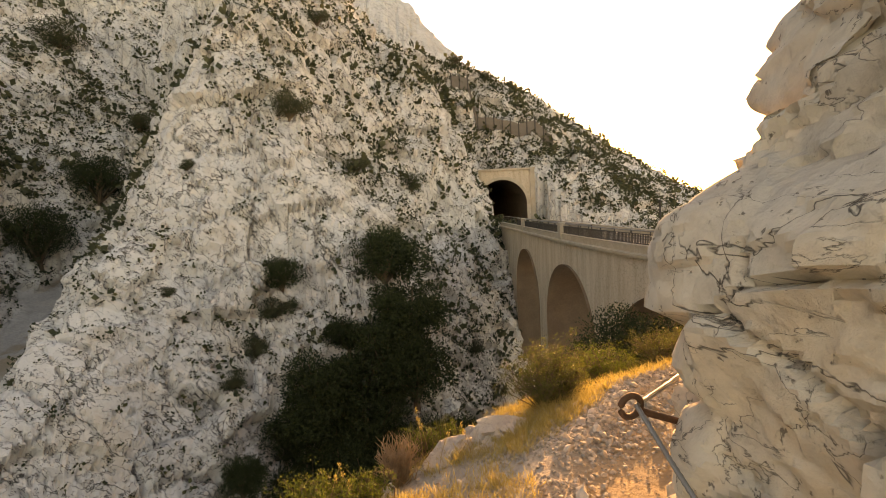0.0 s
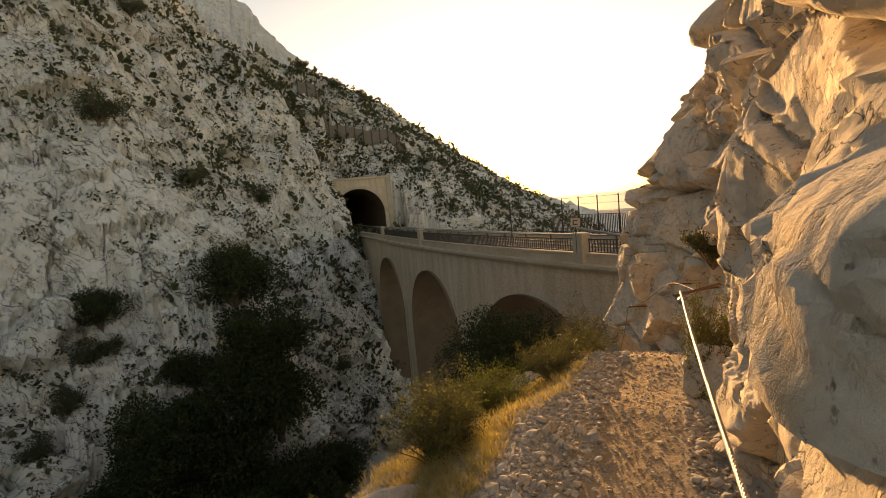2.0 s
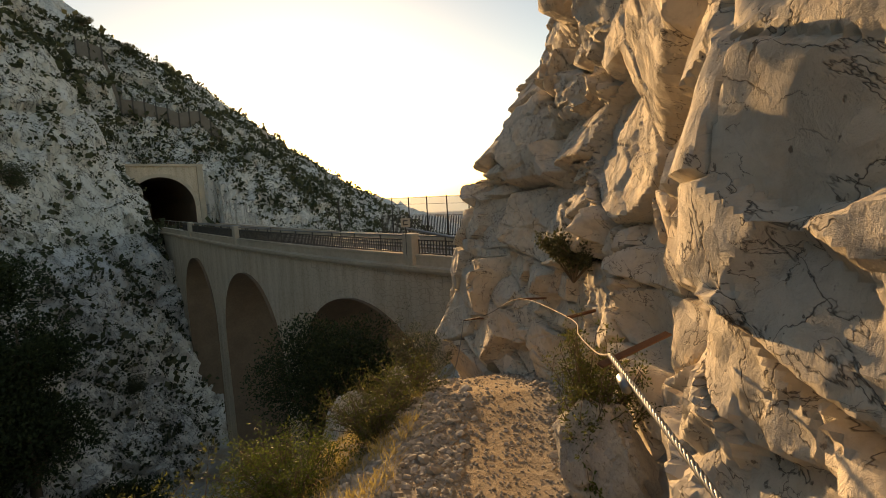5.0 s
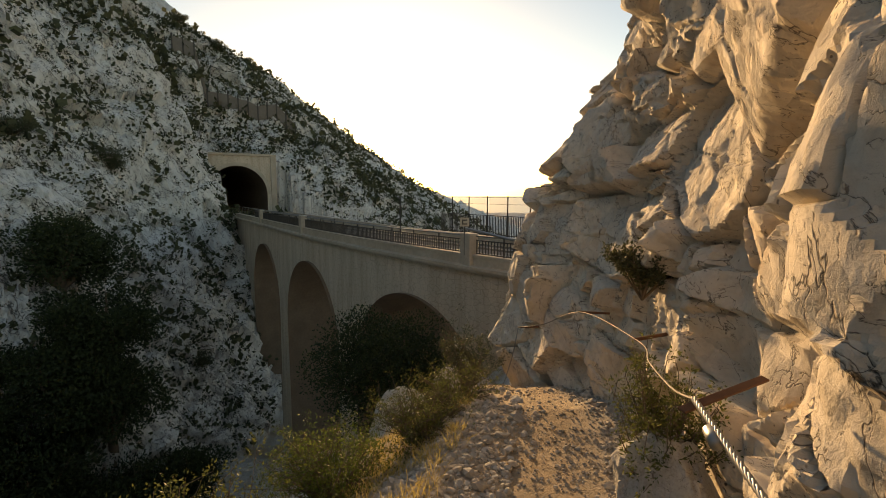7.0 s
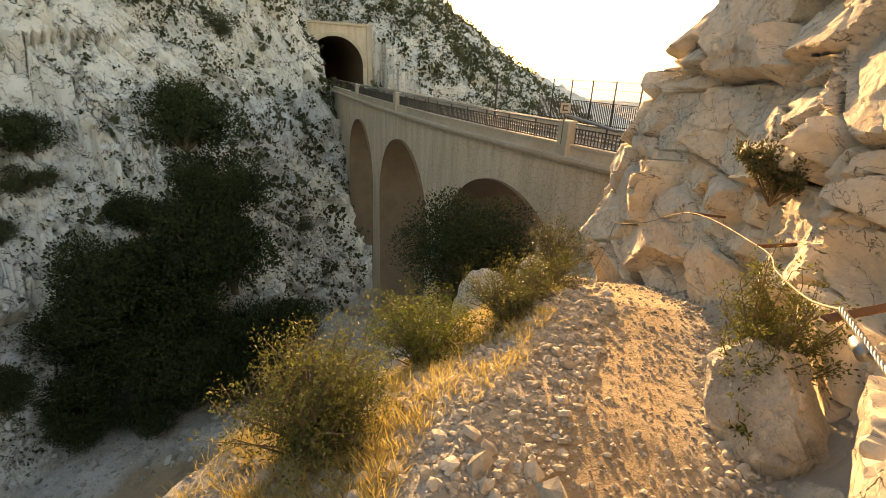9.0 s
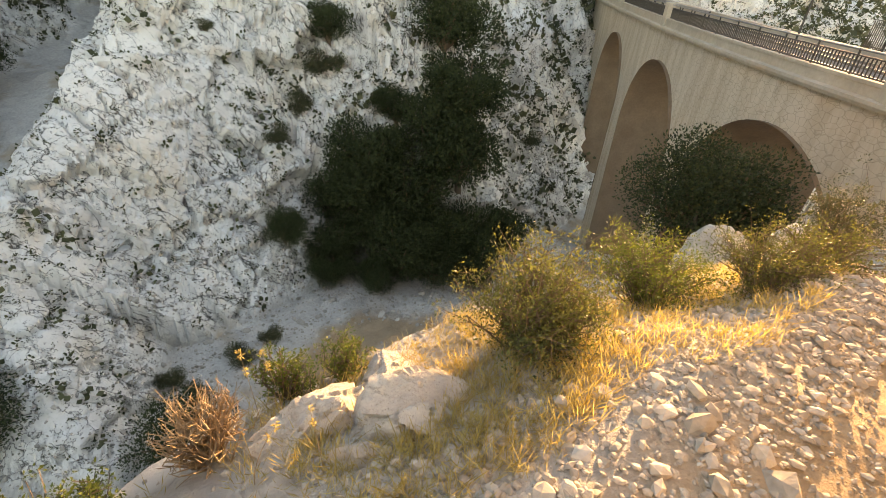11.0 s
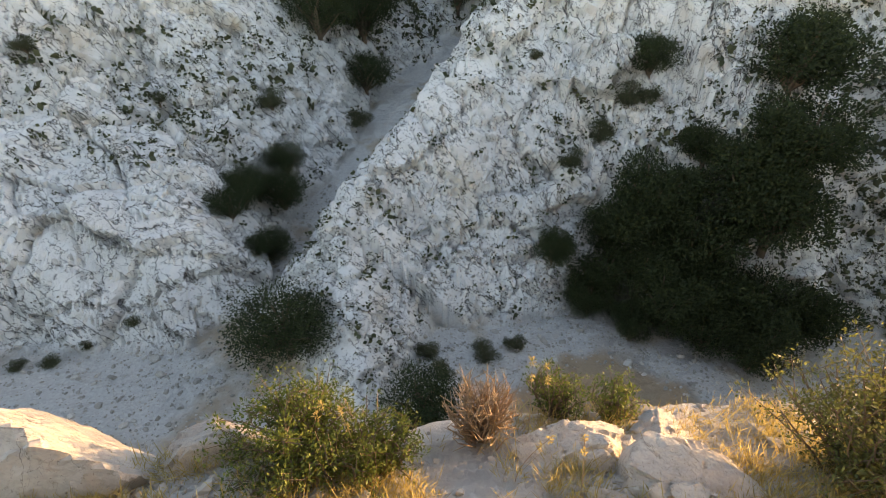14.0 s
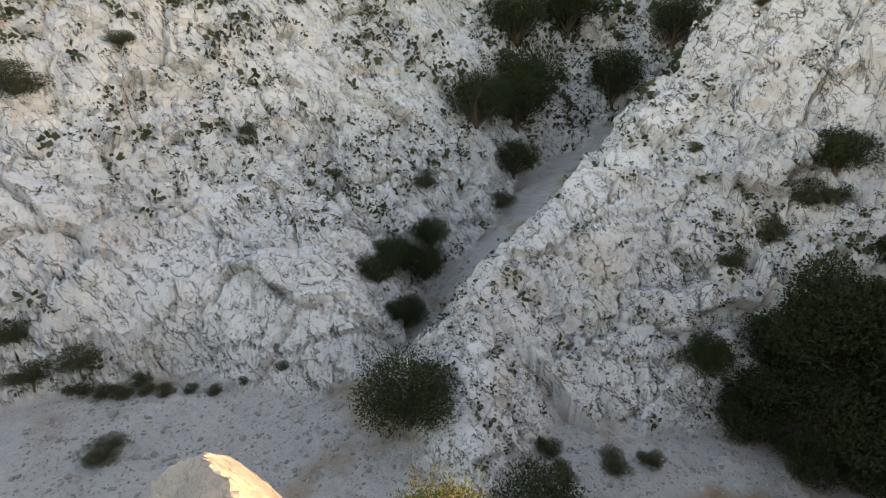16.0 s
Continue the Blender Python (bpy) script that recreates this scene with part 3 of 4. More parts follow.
    amp = big + (0.25 + 0.75 * whole + 0.5 * nose) * (0.045 * v2 + 0.24 * t2) * smooth(0, 0.08, e2) + crumb * (1 + nose) * (0.016 * v3 + 0.055 * t3) * smooth(0, 0.10, e3)
    amp = amp - 0.10 * smooth(0.05, 0, e1) * (1 - 0.6 * nose) - 0.045 * smooth(0.045, 0, e2) * (0.3 + 0.7 * whole) - 0.012 * smooth(0.07, 0, e3) * crumb
    amp = amp + 0.05 * fractal(v * 0.7, 2, 141) + 0.012 * fractal(v * 5.0, 4, 151) + 0.007 * crumb * fractal(v * 17.0, 3, 171)
    near = (0.62 + 0.20 * smooth(8.6, 10.5, R) + 0.3 * smooth(10.5, 14, R)).ravel()
    v = v + out * (amp * near)[:, None]
    ob = mesh_object("cliff_wall", v, grid_faces(len(up), len(s)), CLIFF, True)
    ob.data.set_sharp_from_angle(angle=radians(26))
    return tagged(ob, "warm ochre limestone cliff, cracked into blocks, beside the path", "cliff", kind="structure")


cliff = build_cliff()


# ---- helpers for things ----
def thing(name, at, label, category, group=""):
    ob = new(name)
    ob.location = at
    ob.empty_display_size = 0.1
    return tagged(ob, label, category, group)


def part(name, bm, material, parent, label="", smooth_shade=False):
    """One mesh object under a thing or part, its points given in the parent's space."""
    me = bpy.data.meshes.new(name)
    bm.to_mesh(me)
    bm.free()
    me.materials.append(material)
    for f in me.polygons:
        f.use_smooth = smooth_shade
    ob = new(name, me)
    ob.parent = parent
    return tagged(ob, label)


def raw_part(name, verts, faces, material, parent, label="", smooth_shade=False):
    ob = mesh_object(name, verts, faces, material, smooth_shade)
    ob.parent = parent
    return tagged(ob, label)


def box(bm, x0, y0, z0, x1, y1, z1, m=None):
    r = bmesh.ops.create_cube(bm, size=1)
    bmesh.ops.transform(bm, verts=r["verts"], matrix=Matrix.Translation(((x0 + x1) / 2, (y0 + y1) / 2, (z0 + z1) / 2)) @ Matrix.Diagonal((x1 - x0, y1 - y0, z1 - z0, 1)))
    if m is not None:
        bmesh.ops.transform(bm, verts=r["verts"], matrix=m)
    return r["verts"]


def bevelled(size, edge=0.01):
    bm = bmesh.new()
    box(bm, -size[0] / 2, -size[1] / 2, 0, size[0] / 2, size[1] / 2, size[2])
    bmesh.ops.bevel(bm, geom=bm.edges[:], offset=edge, segments=1, affect="EDGES")
    return bm


def tube(points, radii, sides=6):
    """Verts and quads of a tube through points."""
    pts = np.array(points, float)
    rad = np.broadcast_to(np.asarray(radii, float), (len(pts),))
    tang = np.gradient(pts, axis=0)
    tang /= np.linalg.norm(tang, axis=1, keepdims=True) + 1e-9
    ref = np.array([0.0, 0, 1]) if abs(tang[:, 2]).mean() < 0.9 else np.array([1.0, 0, 0])
    s1 = np.cross(tang, ref)
    s1 /= np.linalg.norm(s1, axis=1, keepdims=True) + 1e-9
    s2 = np.cross(tang, s1)
    a = np.linspace(0, 2 * np.pi, sides, endpoint=False)
    v = pts[:, None] + rad[:, None, None] * (np.cos(a)[None, :, None] * s1[:, None] + np.sin(a)[None, :, None] * s2[:, None])
    return v.reshape(-1, 3), grid_faces(len(pts), sides, wrap=True)


def join(chunks):
    vs, fs, n = [], [], 0
    for v, f in chunks:
        vs.append(v)
        fs.append(f + n)
        n += len(v)
    return np.concatenate(vs), np.concatenate(fs)


def leaves(rng, centres, spread, count, size, slim=0.5, droop=0.0):
    """Many small folded-free leaves round the centres: quads, each an island of its own."""
    c = np.asarray(centres)[rng.integers(0, len(centres), count)]
    d = rng.normal(size=(count, 3))
    d /= np.linalg.norm(d, axis=1, keepdims=True)
    p = c + d * np.asarray(spread) * rng.uniform(0.25, 1, (count, 1)) ** 0.6
    a = d + rng.normal(size=(count, 3)) * 0.8 + np.array([0, 0, 0.35 - droop])
    a /= np.linalg.norm(a, axis=1, keepdims=True)
    b = np.cross(a, rng.normal(size=(count, 3)))
    b /= np.linalg.norm(b, axis=1, keepdims=True) + 1e-9
    s = size * rng.uniform(0.6, 1.3, (count, 1))
    v = np.stack([p, p + a * s * 0.5 + b * s * slim * 0.5, p + a * s, p + a * s * 0.5 - b * s * slim * 0.5], 1).reshape(-1, 3)
    return v, np.arange(count * 4).reshape(-1, 4)


def ground_z(x, y):
    hit, place, *_ = ground.ray_cast(Vector((x, y, 200)), Vector((0, 0, -1)))
    return place.z if hit else -20.0


# ---- railway viaduct ----
FACE_Y = [6, 20, 29, 46, 78, 92]
FACE_X = [19.4, 15.6, 13.9, 12.6, 11.7, 11.3]
WIDTH, TOP, CORNICE = 8.6, -1.45, -2.3
ARCHES, SPAN, SPRING = (27.6, 44.9, 62.6), 6.9, -11.3


def face_at(s):
    """A place on the viaduct's near face and the way across to its far face."""
    c = np.polyfit(FACE_Y, FACE_X, 4)
    x, g = np.polyval(c, s), np.polyval(np.polyder(c), s)
    n = np.stack([np.ones_like(s), -g], -1) / np.sqrt(1 + g * g)[..., None]
    return np.stack([x, s], -1), n


def strip(svals, profile):
    """Sweeps a profile (across, z) along the viaduct."""
    svals = np.asarray(svals, float)
    p, n = face_at(svals)
    v = np.array([[(p[i, 0] + a * n[i, 0], p[i, 1] + a * n[i, 1], z) for a, z in profile] for i in range(len(svals))]).reshape(-1, 3)
    return v, grid_faces(len(svals), len(profile), wrap=True)


def build_viaduct():
    via = thing("viaduct", (0, 0, 0), "pale plastered stone railway viaduct with tall round arches", "viaduct")
    cols = []
    for c in ARCHES:
        cols += [(c - SPAN, -36.0, SPRING)]
        for k in np.linspace(-1, 1, 33):
            s = c + SPAN * math.sin(k * math.pi / 2)
            cols.append((s, None, SPRING + math.sqrt(max(0, SPAN ** 2 - (s - c) ** 2))))
        cols += [(c + SPAN, -36.0, SPRING)]
    for side, name in ((0.0, "wall"), (WIDTH, "wall")):
        chunks = []
        seq = [(6.0, -36.0)]
        for s, low, z in cols:
            seq.append((s, low if low is not None else z))
        seq.append((92.0, -36.0))
        sv = np.array([q[0] for q in seq])
        p, n = face_at(sv)
        lo = np.array([q[1] for q in seq])
        batter = 0.035
        v = []
        for i in range(len(seq)):
            for f in (0.0, 0.33, 0.66, 1.0):
                z = lo[i] + f * (CORNICE + 0.01 - lo[i])
                a = side + (-1 if side == 0 else 1) * batter * max(0, CORNICE - z) * 0.35
                v.append((p[i, 0] + a * n[i, 0], p[i, 1] + a * n[i, 1], z))
        chunks.append((np.array(v), grid_faces(len(seq), 4)))
        raw_part(name, *join(chunks), MASONRY, via, "pale plastered masonry face")
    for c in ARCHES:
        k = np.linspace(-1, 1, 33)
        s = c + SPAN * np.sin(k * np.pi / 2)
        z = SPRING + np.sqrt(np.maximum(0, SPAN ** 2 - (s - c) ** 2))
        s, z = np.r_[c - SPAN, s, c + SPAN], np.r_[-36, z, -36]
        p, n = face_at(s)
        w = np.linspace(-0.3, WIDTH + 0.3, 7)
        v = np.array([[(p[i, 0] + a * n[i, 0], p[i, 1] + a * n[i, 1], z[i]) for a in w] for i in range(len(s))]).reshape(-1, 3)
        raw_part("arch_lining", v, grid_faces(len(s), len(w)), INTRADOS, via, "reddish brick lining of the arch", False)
    run = np.linspace(6, 92, 90)
    raw_part("cornice", *strip(run, [(-0.32, CORNICE), (-0.42, CORNICE + 0.16), (-0.42, CORNICE + 0.3), (-0.1, CORNICE + 0.36), (0.4, CORNICE + 0.3), (0.4, CORNICE)]), COPING, via, "projecting stone cornice")
    raw_part("parapet", *strip(run, [(-0.12, CORNICE + 0.3), (-0.12, TOP - 0.08), (-0.18, TOP - 0.06), (-0.18, TOP + 0.06), (0.34, TOP + 0.06), (0.34, TOP - 0.06), (0.28, TOP - 0.08), (0.28, CORNICE + 0.3)]), COPING, via, "low stone parapet")
    raw_part("parapet", *strip(run, [(WIDTH - 0.3, CORNICE), (WIDTH - 0.3, TOP), (WIDTH + 0.1, TOP), (WIDTH + 0.1, CORNICE)]), COPING, via, "low stone parapet")
    raw_part("deck", *strip(run, [(0.1, CORNICE - 0.5), (0.1, CORNICE + 0.2), (WIDTH - 0.1, CORNICE + 0.2), (WIDTH - 0.1, CORNICE - 0.5)]), BALLAST, via)
    for s in (22.5, 46.4, 64):
        p, n = face_at(np.array([s]))
        bm = bevelled((0.55, 0.9, 1.9), 0.04)
        ob = part("pilaster", bm, COPING, via)
        ob.location = (p[0, 0], p[0, 1], CORNICE + 0.1)
    # tracks
    for a in (2.2, 5.7):
        track = thing("railway_track", (0, 0, 0), "pair of worn steel rails on ballast across the viaduct", "railway", "tracks over the viaduct")
        for g in (-0.72, 0.72):
            raw_part("rail", *strip(run, [(a + g - 0.04, CORNICE + 0.2), (a + g - 0.04, CORNICE + 0.52), (a + g + 0.04, CORNICE + 0.52), (a + g + 0.04, CORNICE + 0.2)]), RAILSTEEL, track)
        raw_part("ballast", *strip(run, [(a - 1.5, CORNICE + 0.18), (a - 1.1, CORNICE + 0.38), (a + 1.1, CORNICE + 0.38), (a + 1.5, CORNICE + 0.18)]), BALLAST, track)
    return via


def build_railing(name, across, z0, height, s0, s1, step, tall, label, rails, bars):
    fence = thing(name, (0, 0, 0), label, "railing")
    svals = np.arange(s0, s1, step)
    p, n = face_at(svals)
    bm0 = bevelled((0.07, 0.07, tall), 0.008)
    me = None
    for i in range(len(svals)):
        at = (p[i, 0] + across * n[i, 0], p[i, 1] + across * n[i, 1], z0)
        if me is None:
            ob = part("post", bm0, DARKIRON, fence)
            me = ob.data
        else:
            ob = new("post", me)
            ob.parent = fence
        ob.location = at
    run = np.linspace(s0, s1, 50)
    for z, r, m in rails:
        q, k = face_at(run)
        pts = np.stack([q[:, 0] + across * k[:, 0], q[:, 1] + across * k[:, 1], np.full(len(run), z0 + z)], 1)
        raw_part("handrail", *tube(pts, r, 6), m, fence)
    if bars:
        sv = np.arange(s0, s1, bars)
        q, k = face_at(sv)
        first = None
        for i in range(len(sv)):
            at = (q[i, 0] + across * k[i, 0], q[i, 1] + across * k[i, 1], z0)
            if first is None:
                ob = first = raw_part("bar", *tube([(0, 0, 0.05), (0, 0, height)], 0.036, 4), DARKIRON, fence)
            else:
                ob = new("bar", first.data)
                ob.parent = fence
            ob.location = at
    return fence


def build_portal():
    """Tunnel mouth in its ashlar head wall."""
    por = thing("tunnel_portal", (12.9, 90.0, -2.1), "pale stone tunnel portal with a round arch and cornice", "tunnel")
    r, spring, z1 = 4.8, 3.7, 10.6
    ks = [math.pi * k / 28 for k in range(29)]
    arc = [(-r, 0.0)] + [(-r * math.cos(a), spring + r * math.sin(a)) for a in ks] + [(r, 0.0)]
    v, f = [], []
    for x, z in arc:
        v += [(x, 0, z), (x, 0, z1)]
    v = [(-7.0, 0, -0.3), (-7.0, 0, z1)] + v + [(6.3, 0, -0.3), (6.3, 0, z1)]
    n = len(v) // 2
    f = [(2 * i, 2 * i + 2, 2 * i + 3, 2 * i + 1) for i in range(n - 1)]
    back = [(x, 1.2, z) for x, y, z in v]
    m = len(v)
    raw_part("head_wall", v + back, f + [tuple(m + k for k in q[::-1]) for q in f], MASONRY, por)
    raw_part("tunnel_lining", [(x, y, z) for x, z in arc for y in (0, 2, 10, 40)], grid_faces(len(arc), 4), INTRADOS, por, "sooty tunnel lining")
    ring = []
    for x, z in arc[1:-1]:
        cx, cz = x / r, (z - spring) / r
        for q, y in ((1.0, -0.06), (1.12, -0.06), (1.12, 0.05), (1.0, 0.05)):
            ring.append((cx * r * q, y, spring + cz * r * q))
    raw_part("arch_ring", ring, grid_faces(29, 4, wrap=True), COPING, por, "dressed stone arch ring")
    for nm, b in (("cornice", (-7.1, -0.35, z1 - 0.35, 6.5, 0.9, z1)), ("pier", (5.5, -0.25, -0.3, 6.4, 0.2, z1 - 0.35)), ("end_wall", (-5.2, 39, -1, 5.2, 40, 9))):
        bm = bmesh.new()
        box(bm, *b)
        part(nm, bm, COPING if nm != "end_wall" else INTRADOS, por)
    por.rotation_euler = (0, 0, radians(3))
    return por


viaduct = build_viaduct()
# bars past about s = 36 are added: a dark band for the parapet's shade
build_railing("parapet_railing", 0.08, TOP + 0.06, 0.72, 13, 69, 2.4, 1.0, "rusty iron bar railing along the viaduct parapet, far bars added as its shade", [(0.96, 0.045, STEEL), (0.74, 0.035, DARKIRON), (0.06, 0.035, DARKIRON)], 0.2)
build_railing("guard_rail", 0.6, CORNICE + 0.2, 1.0, 40, 88, 2.6, 1.75, "pale galvanised tube guard rail along the track", [(1.7, 0.07, STEEL), (1.35, 0.03, DARKIRON)], 0)
build_railing("sea_side_fence", WIDTH - 0.1, TOP, 1.5, 10, 36, 2.2, 3.0, "tall dark post and bar fence on the sea side", [(1.55, 0.03, DARKIRON), (2.9, 0.012, DARKIRON), (2.4, 0.01, DARKIRON), (0.15, 0.03, DARKIRON)], 0.17)
build_portal()


# ---- plants ----
bpy.context.view_layer.update()


def grow_tree(name, label, category, seed, r, h, material, lobes=16, count=2200, leaf=0.34, trunk_material=None, group=""):
    """A tree or tall shrub round the origin: forked trunk and a crown of leaf clumps with gaps."""
    rng = np.random.default_rng(seed)
    ob = thing(name, (0, 0, 0), label, category, group)
    cen = rng.normal(size=(lobes, 3))
    cen /= np.linalg.norm(cen, axis=1, keepdims=True)
    cen = cen * np.array([r * 0.68, r * 0.68, h * 0.34]) * rng.uniform(0.55, 1.08, (lobes, 1)) + np.array([0, 0, h * 0.60])
    chunks = []
    fork = np.array([0, 0, h * 0.22])
    for c in cen[: max(5, lobes // 2)]:
        mid = fork * 0.5 + c * 0.5 + rng.normal(size=3) * r * 0.06
        chunks.append(tube([fork * 0.6, mid, c], [r * 0.05, r * 0.03, r * 0.012], 5))
    raw_part("limbwork", *join(chunks), WOOD, ob, smooth_shade=True)["kind"] = "stuff"
    raw_part("trunk", *tube([(0, 0, -0.35), fork * 0.5, fork * 1.3], [r * 0.085, r * 0.065, r * 0.045], 7), trunk_material or WOOD, ob, smooth_shade=True)
    raw_part("crown", *leaves(rng, cen, (r * 0.36, r * 0.36, h * 0.20), count, leaf, 0.55), material, ob)
    return ob


def spread(proto, spots, seed, sink=0.0, grow=1.4):
    """Copies of a plant at (x, y, size) on the ground; the first spot takes the plant itself."""
    rng = random.Random(seed)
    poses = []
    for x, y, s in spots:
        s *= grow
        poses.append(pose(x, y, ground_z(x, y) - sink * s, 0, 0, rng.uniform(0, 360)) @ Matrix.Diagonal((s * rng.uniform(0.9, 1.1), s * rng.uniform(0.9, 1.1), s * rng.uniform(0.8, 1.15), 1)))
    for m in poses[1:]:
        copy_thing(proto, m)
    proto.matrix_basis = poses[0]


pine_a = grow_tree("pine_tree", "dark green bushy pine in the shaded ravine", "tree", 1, 1.0, 1.5, PINE, 26, 17000, 0.050, group="pines of the ravine")
pine_b = grow_tree("pine_tree", "dark green bushy pine in the shaded ravine", "tree", 2, 1.0, 1.35, PINE, 30, 17000, 0.050, group="pines of the ravine")
spread(pine_a, [(-10.8, 40.2, 3.0), (-7.3, 41.0, 3.6), (-12.4, 35.6, 2.5), (-4.3, 40.5, 3.6), (-0.4, 37.1, 2.3), (-13.5, 38.0, 2.2), (-6.5, 36.0, 2.9), (-3.0, 45.5, 3.2), (-11.8, 33.2, 1.8), (-1.8, 40.0, 3.0), (-7.8, 38.6, 3.0)], 5, 0.15)
spread(pine_b, [(-9.5, 37.0, 2.8), (-2.8, 43.0, 3.4), (1.6, 44.0, 2.8), (-15.0, 31.8, 1.5), (-9.1, 44.0, 2.2), (-5.8, 48.6, 3.6), (-14.8, 43.2, 1.9), (-8.0, 33.5, 1.8), (-3.6, 36.2, 2.4), (-11.0, 38.3, 2.8), (-5.5, 43.0, 3.2)], 6, 0.15)
oak = grow_tree("holm_oak", "round dark evergreen oak at the foot of the rock", "tree", 3, 1.0, 1.6, PINE, 34, 17000, 0.042, group="oaks of the ravine")
spread(oak, [(-22.8, 12.4, 2.9), (-36.2, 20.6, 1.9), (-38.5, 22.5, 1.8), (-12.9, 15.2, 2.2), (-33.0, 17.0, 1.5), (-34.2, 14.9, 1.5), (-36.0, 17.0, 1.7), (-37.6, 19.0, 1.6), (-31.7, 15.4, 1.0), (-47.8, 33.9, 3.2), (-52.0, 44.0, 4.2), (-49.3, 41.1, 3.2), (-46.0, 38.3, 2.6), (-61.5, 60.0, 5.0), (-58.0, 47.0, 3.6), (-52.0, 73.4, 3.6), (-53.3, 62.6, 3.6)], 7, 0.12)
shrub = grow_tree("shrub", "dark olive green shrub rooted in pale rock", "shrub", 4, 1.0, 1.1, SCRUB, 20, 8000, 0.05, group="shrubs on the rock")
ON_MASSIF = [(-15.1, 51.1, 2.0), (-9.3, 56.4, 1.5), (-3.3, 66.9, 1.9), (-15.4, 42.3, 1.7), (-22.7, 43.8, 0.7), (-16.4, 39.6, 1.2), (-14.8, 66.0, 1.5), (-22.1, 37.3, 0.6), (3.9, 57.4, 1.5), (-54, 89.2, 2.4), (-69.9, 92.5, 4.2), (12.8, 108, 1.5), (6.0, 104, 1.3), (20, 118, 1.5)]
ON_WEST = [(-15.0, 19.0, 0.8), (-14.2, 22.5, 1.0), (-42.2, 24.0, 1.5), (-42.1, 33.4, 1.5), (-57.4, 13.7, 1.8), (-50.7, -0.5, 1.1), (-48.0, -8.0, 2.0), (-36.7, -6.8, 1.4), (-35.9, -3.5, 0.9), (-38.4, -10.0, 1.2), (-29.4, -5.5, 1.1), (-46, 8, 0.9), (-44, 15, 0.8), (-36.2, -7.0, 0.9), (-37.0, -9.6, 1.1), (-35.2, -4.6, 0.8), (-34.2, -2.0, 0.7), (-33.0, 1.2, 0.6), (-35.7, -5.8, 0.7), (-34.7, -3.2, 0.6), (-33.6, -0.4, 0.5), (-32.4, 3.2, 0.5), (-31.4, 6.0, 0.5), (-16.9, 19.6, 0.9), (-13.2, 25.0, 0.8), (-17.4, 37.4, 1.1)]
spread(shrub, ON_MASSIF + ON_WEST, 8, 0.2)
viaduct_pine = grow_tree("pine_tree", "rounded green pine in front of the viaduct", "tree", 11, 3.5, 5.6, PINE, 48, 34000, 0.12)
viaduct_pine.location = (8.9, 20.2, -9.0)


def scatter_scrub():
    """Low tufts of garrigue over the rocky slopes."""
    rng = np.random.default_rng(21)
    co = np.empty(len(ground.data.vertices) * 3, np.float32)
    ground.data.vertices.foreach_get("co", co)
    co = co.reshape(-1, 3)
    loose = np.empty(len(co), np.float32)
    ground.data.attributes["loose"].data.foreach_get("value", loose)
    d = np.hypot(co[:, 0] - HUB[0], co[:, 1] - HUB[1])
    ok = (loose < 0.6) & (d > 14) & (d < 150) & (co[:, 2] > SEA_LEVEL + 2)
    idx = rng.choice(np.nonzero(ok)[0], 90000, replace=False, p=(d[ok] / d[ok].sum()))
    p = co[idx]
    p = p[plant_cover(p) * 1.25 > rng.uniform(0.12, 1.0, len(p))]
    far = np.hypot(p[:, 0], p[:, 1])
    size = np.clip(rng.lognormal(-1.75, 0.65, len(p)), 0.07, 0.9) * np.clip(far / 45, 0.7, 1.7)
    n = 14
    cen = np.repeat(p, n, 0)
    sz = np.repeat(size, n)[:, None]
    off = rng.normal(size=cen.shape)
    off /= np.linalg.norm(off, axis=1, keepdims=True)
    q = cen + off * sz * rng.uniform(0.2, 1, (len(cen), 1)) * np.array([1, 1, 0.75]) + np.array([0, 0, 0.3]) * sz
    a = off + rng.normal(size=q.shape) * 0.7
    a /= np.linalg.norm(a, axis=1, keepdims=True)
    b = np.cross(a, rng.normal(size=q.shape))
    b /= np.linalg.norm(b, axis=1, keepdims=True)
    s = sz * rng.uniform(0.5, 1.0, (len(q), 1))
    v = np.stack([q, q + a * s * 0.5 + b * s * 0.4, q + a * s, q + a * s * 0.5 - b * s * 0.4], 1).reshape(-1, 3)
    ob = mesh_object("garrigue_scrub", v, np.arange(len(v)).reshape(-1, 4), SCRUB, False)
    tagged(ob, "low grey-green scrub tufts scattered over pale rock", "scrub", kind="stuff")


scatter_scrub()


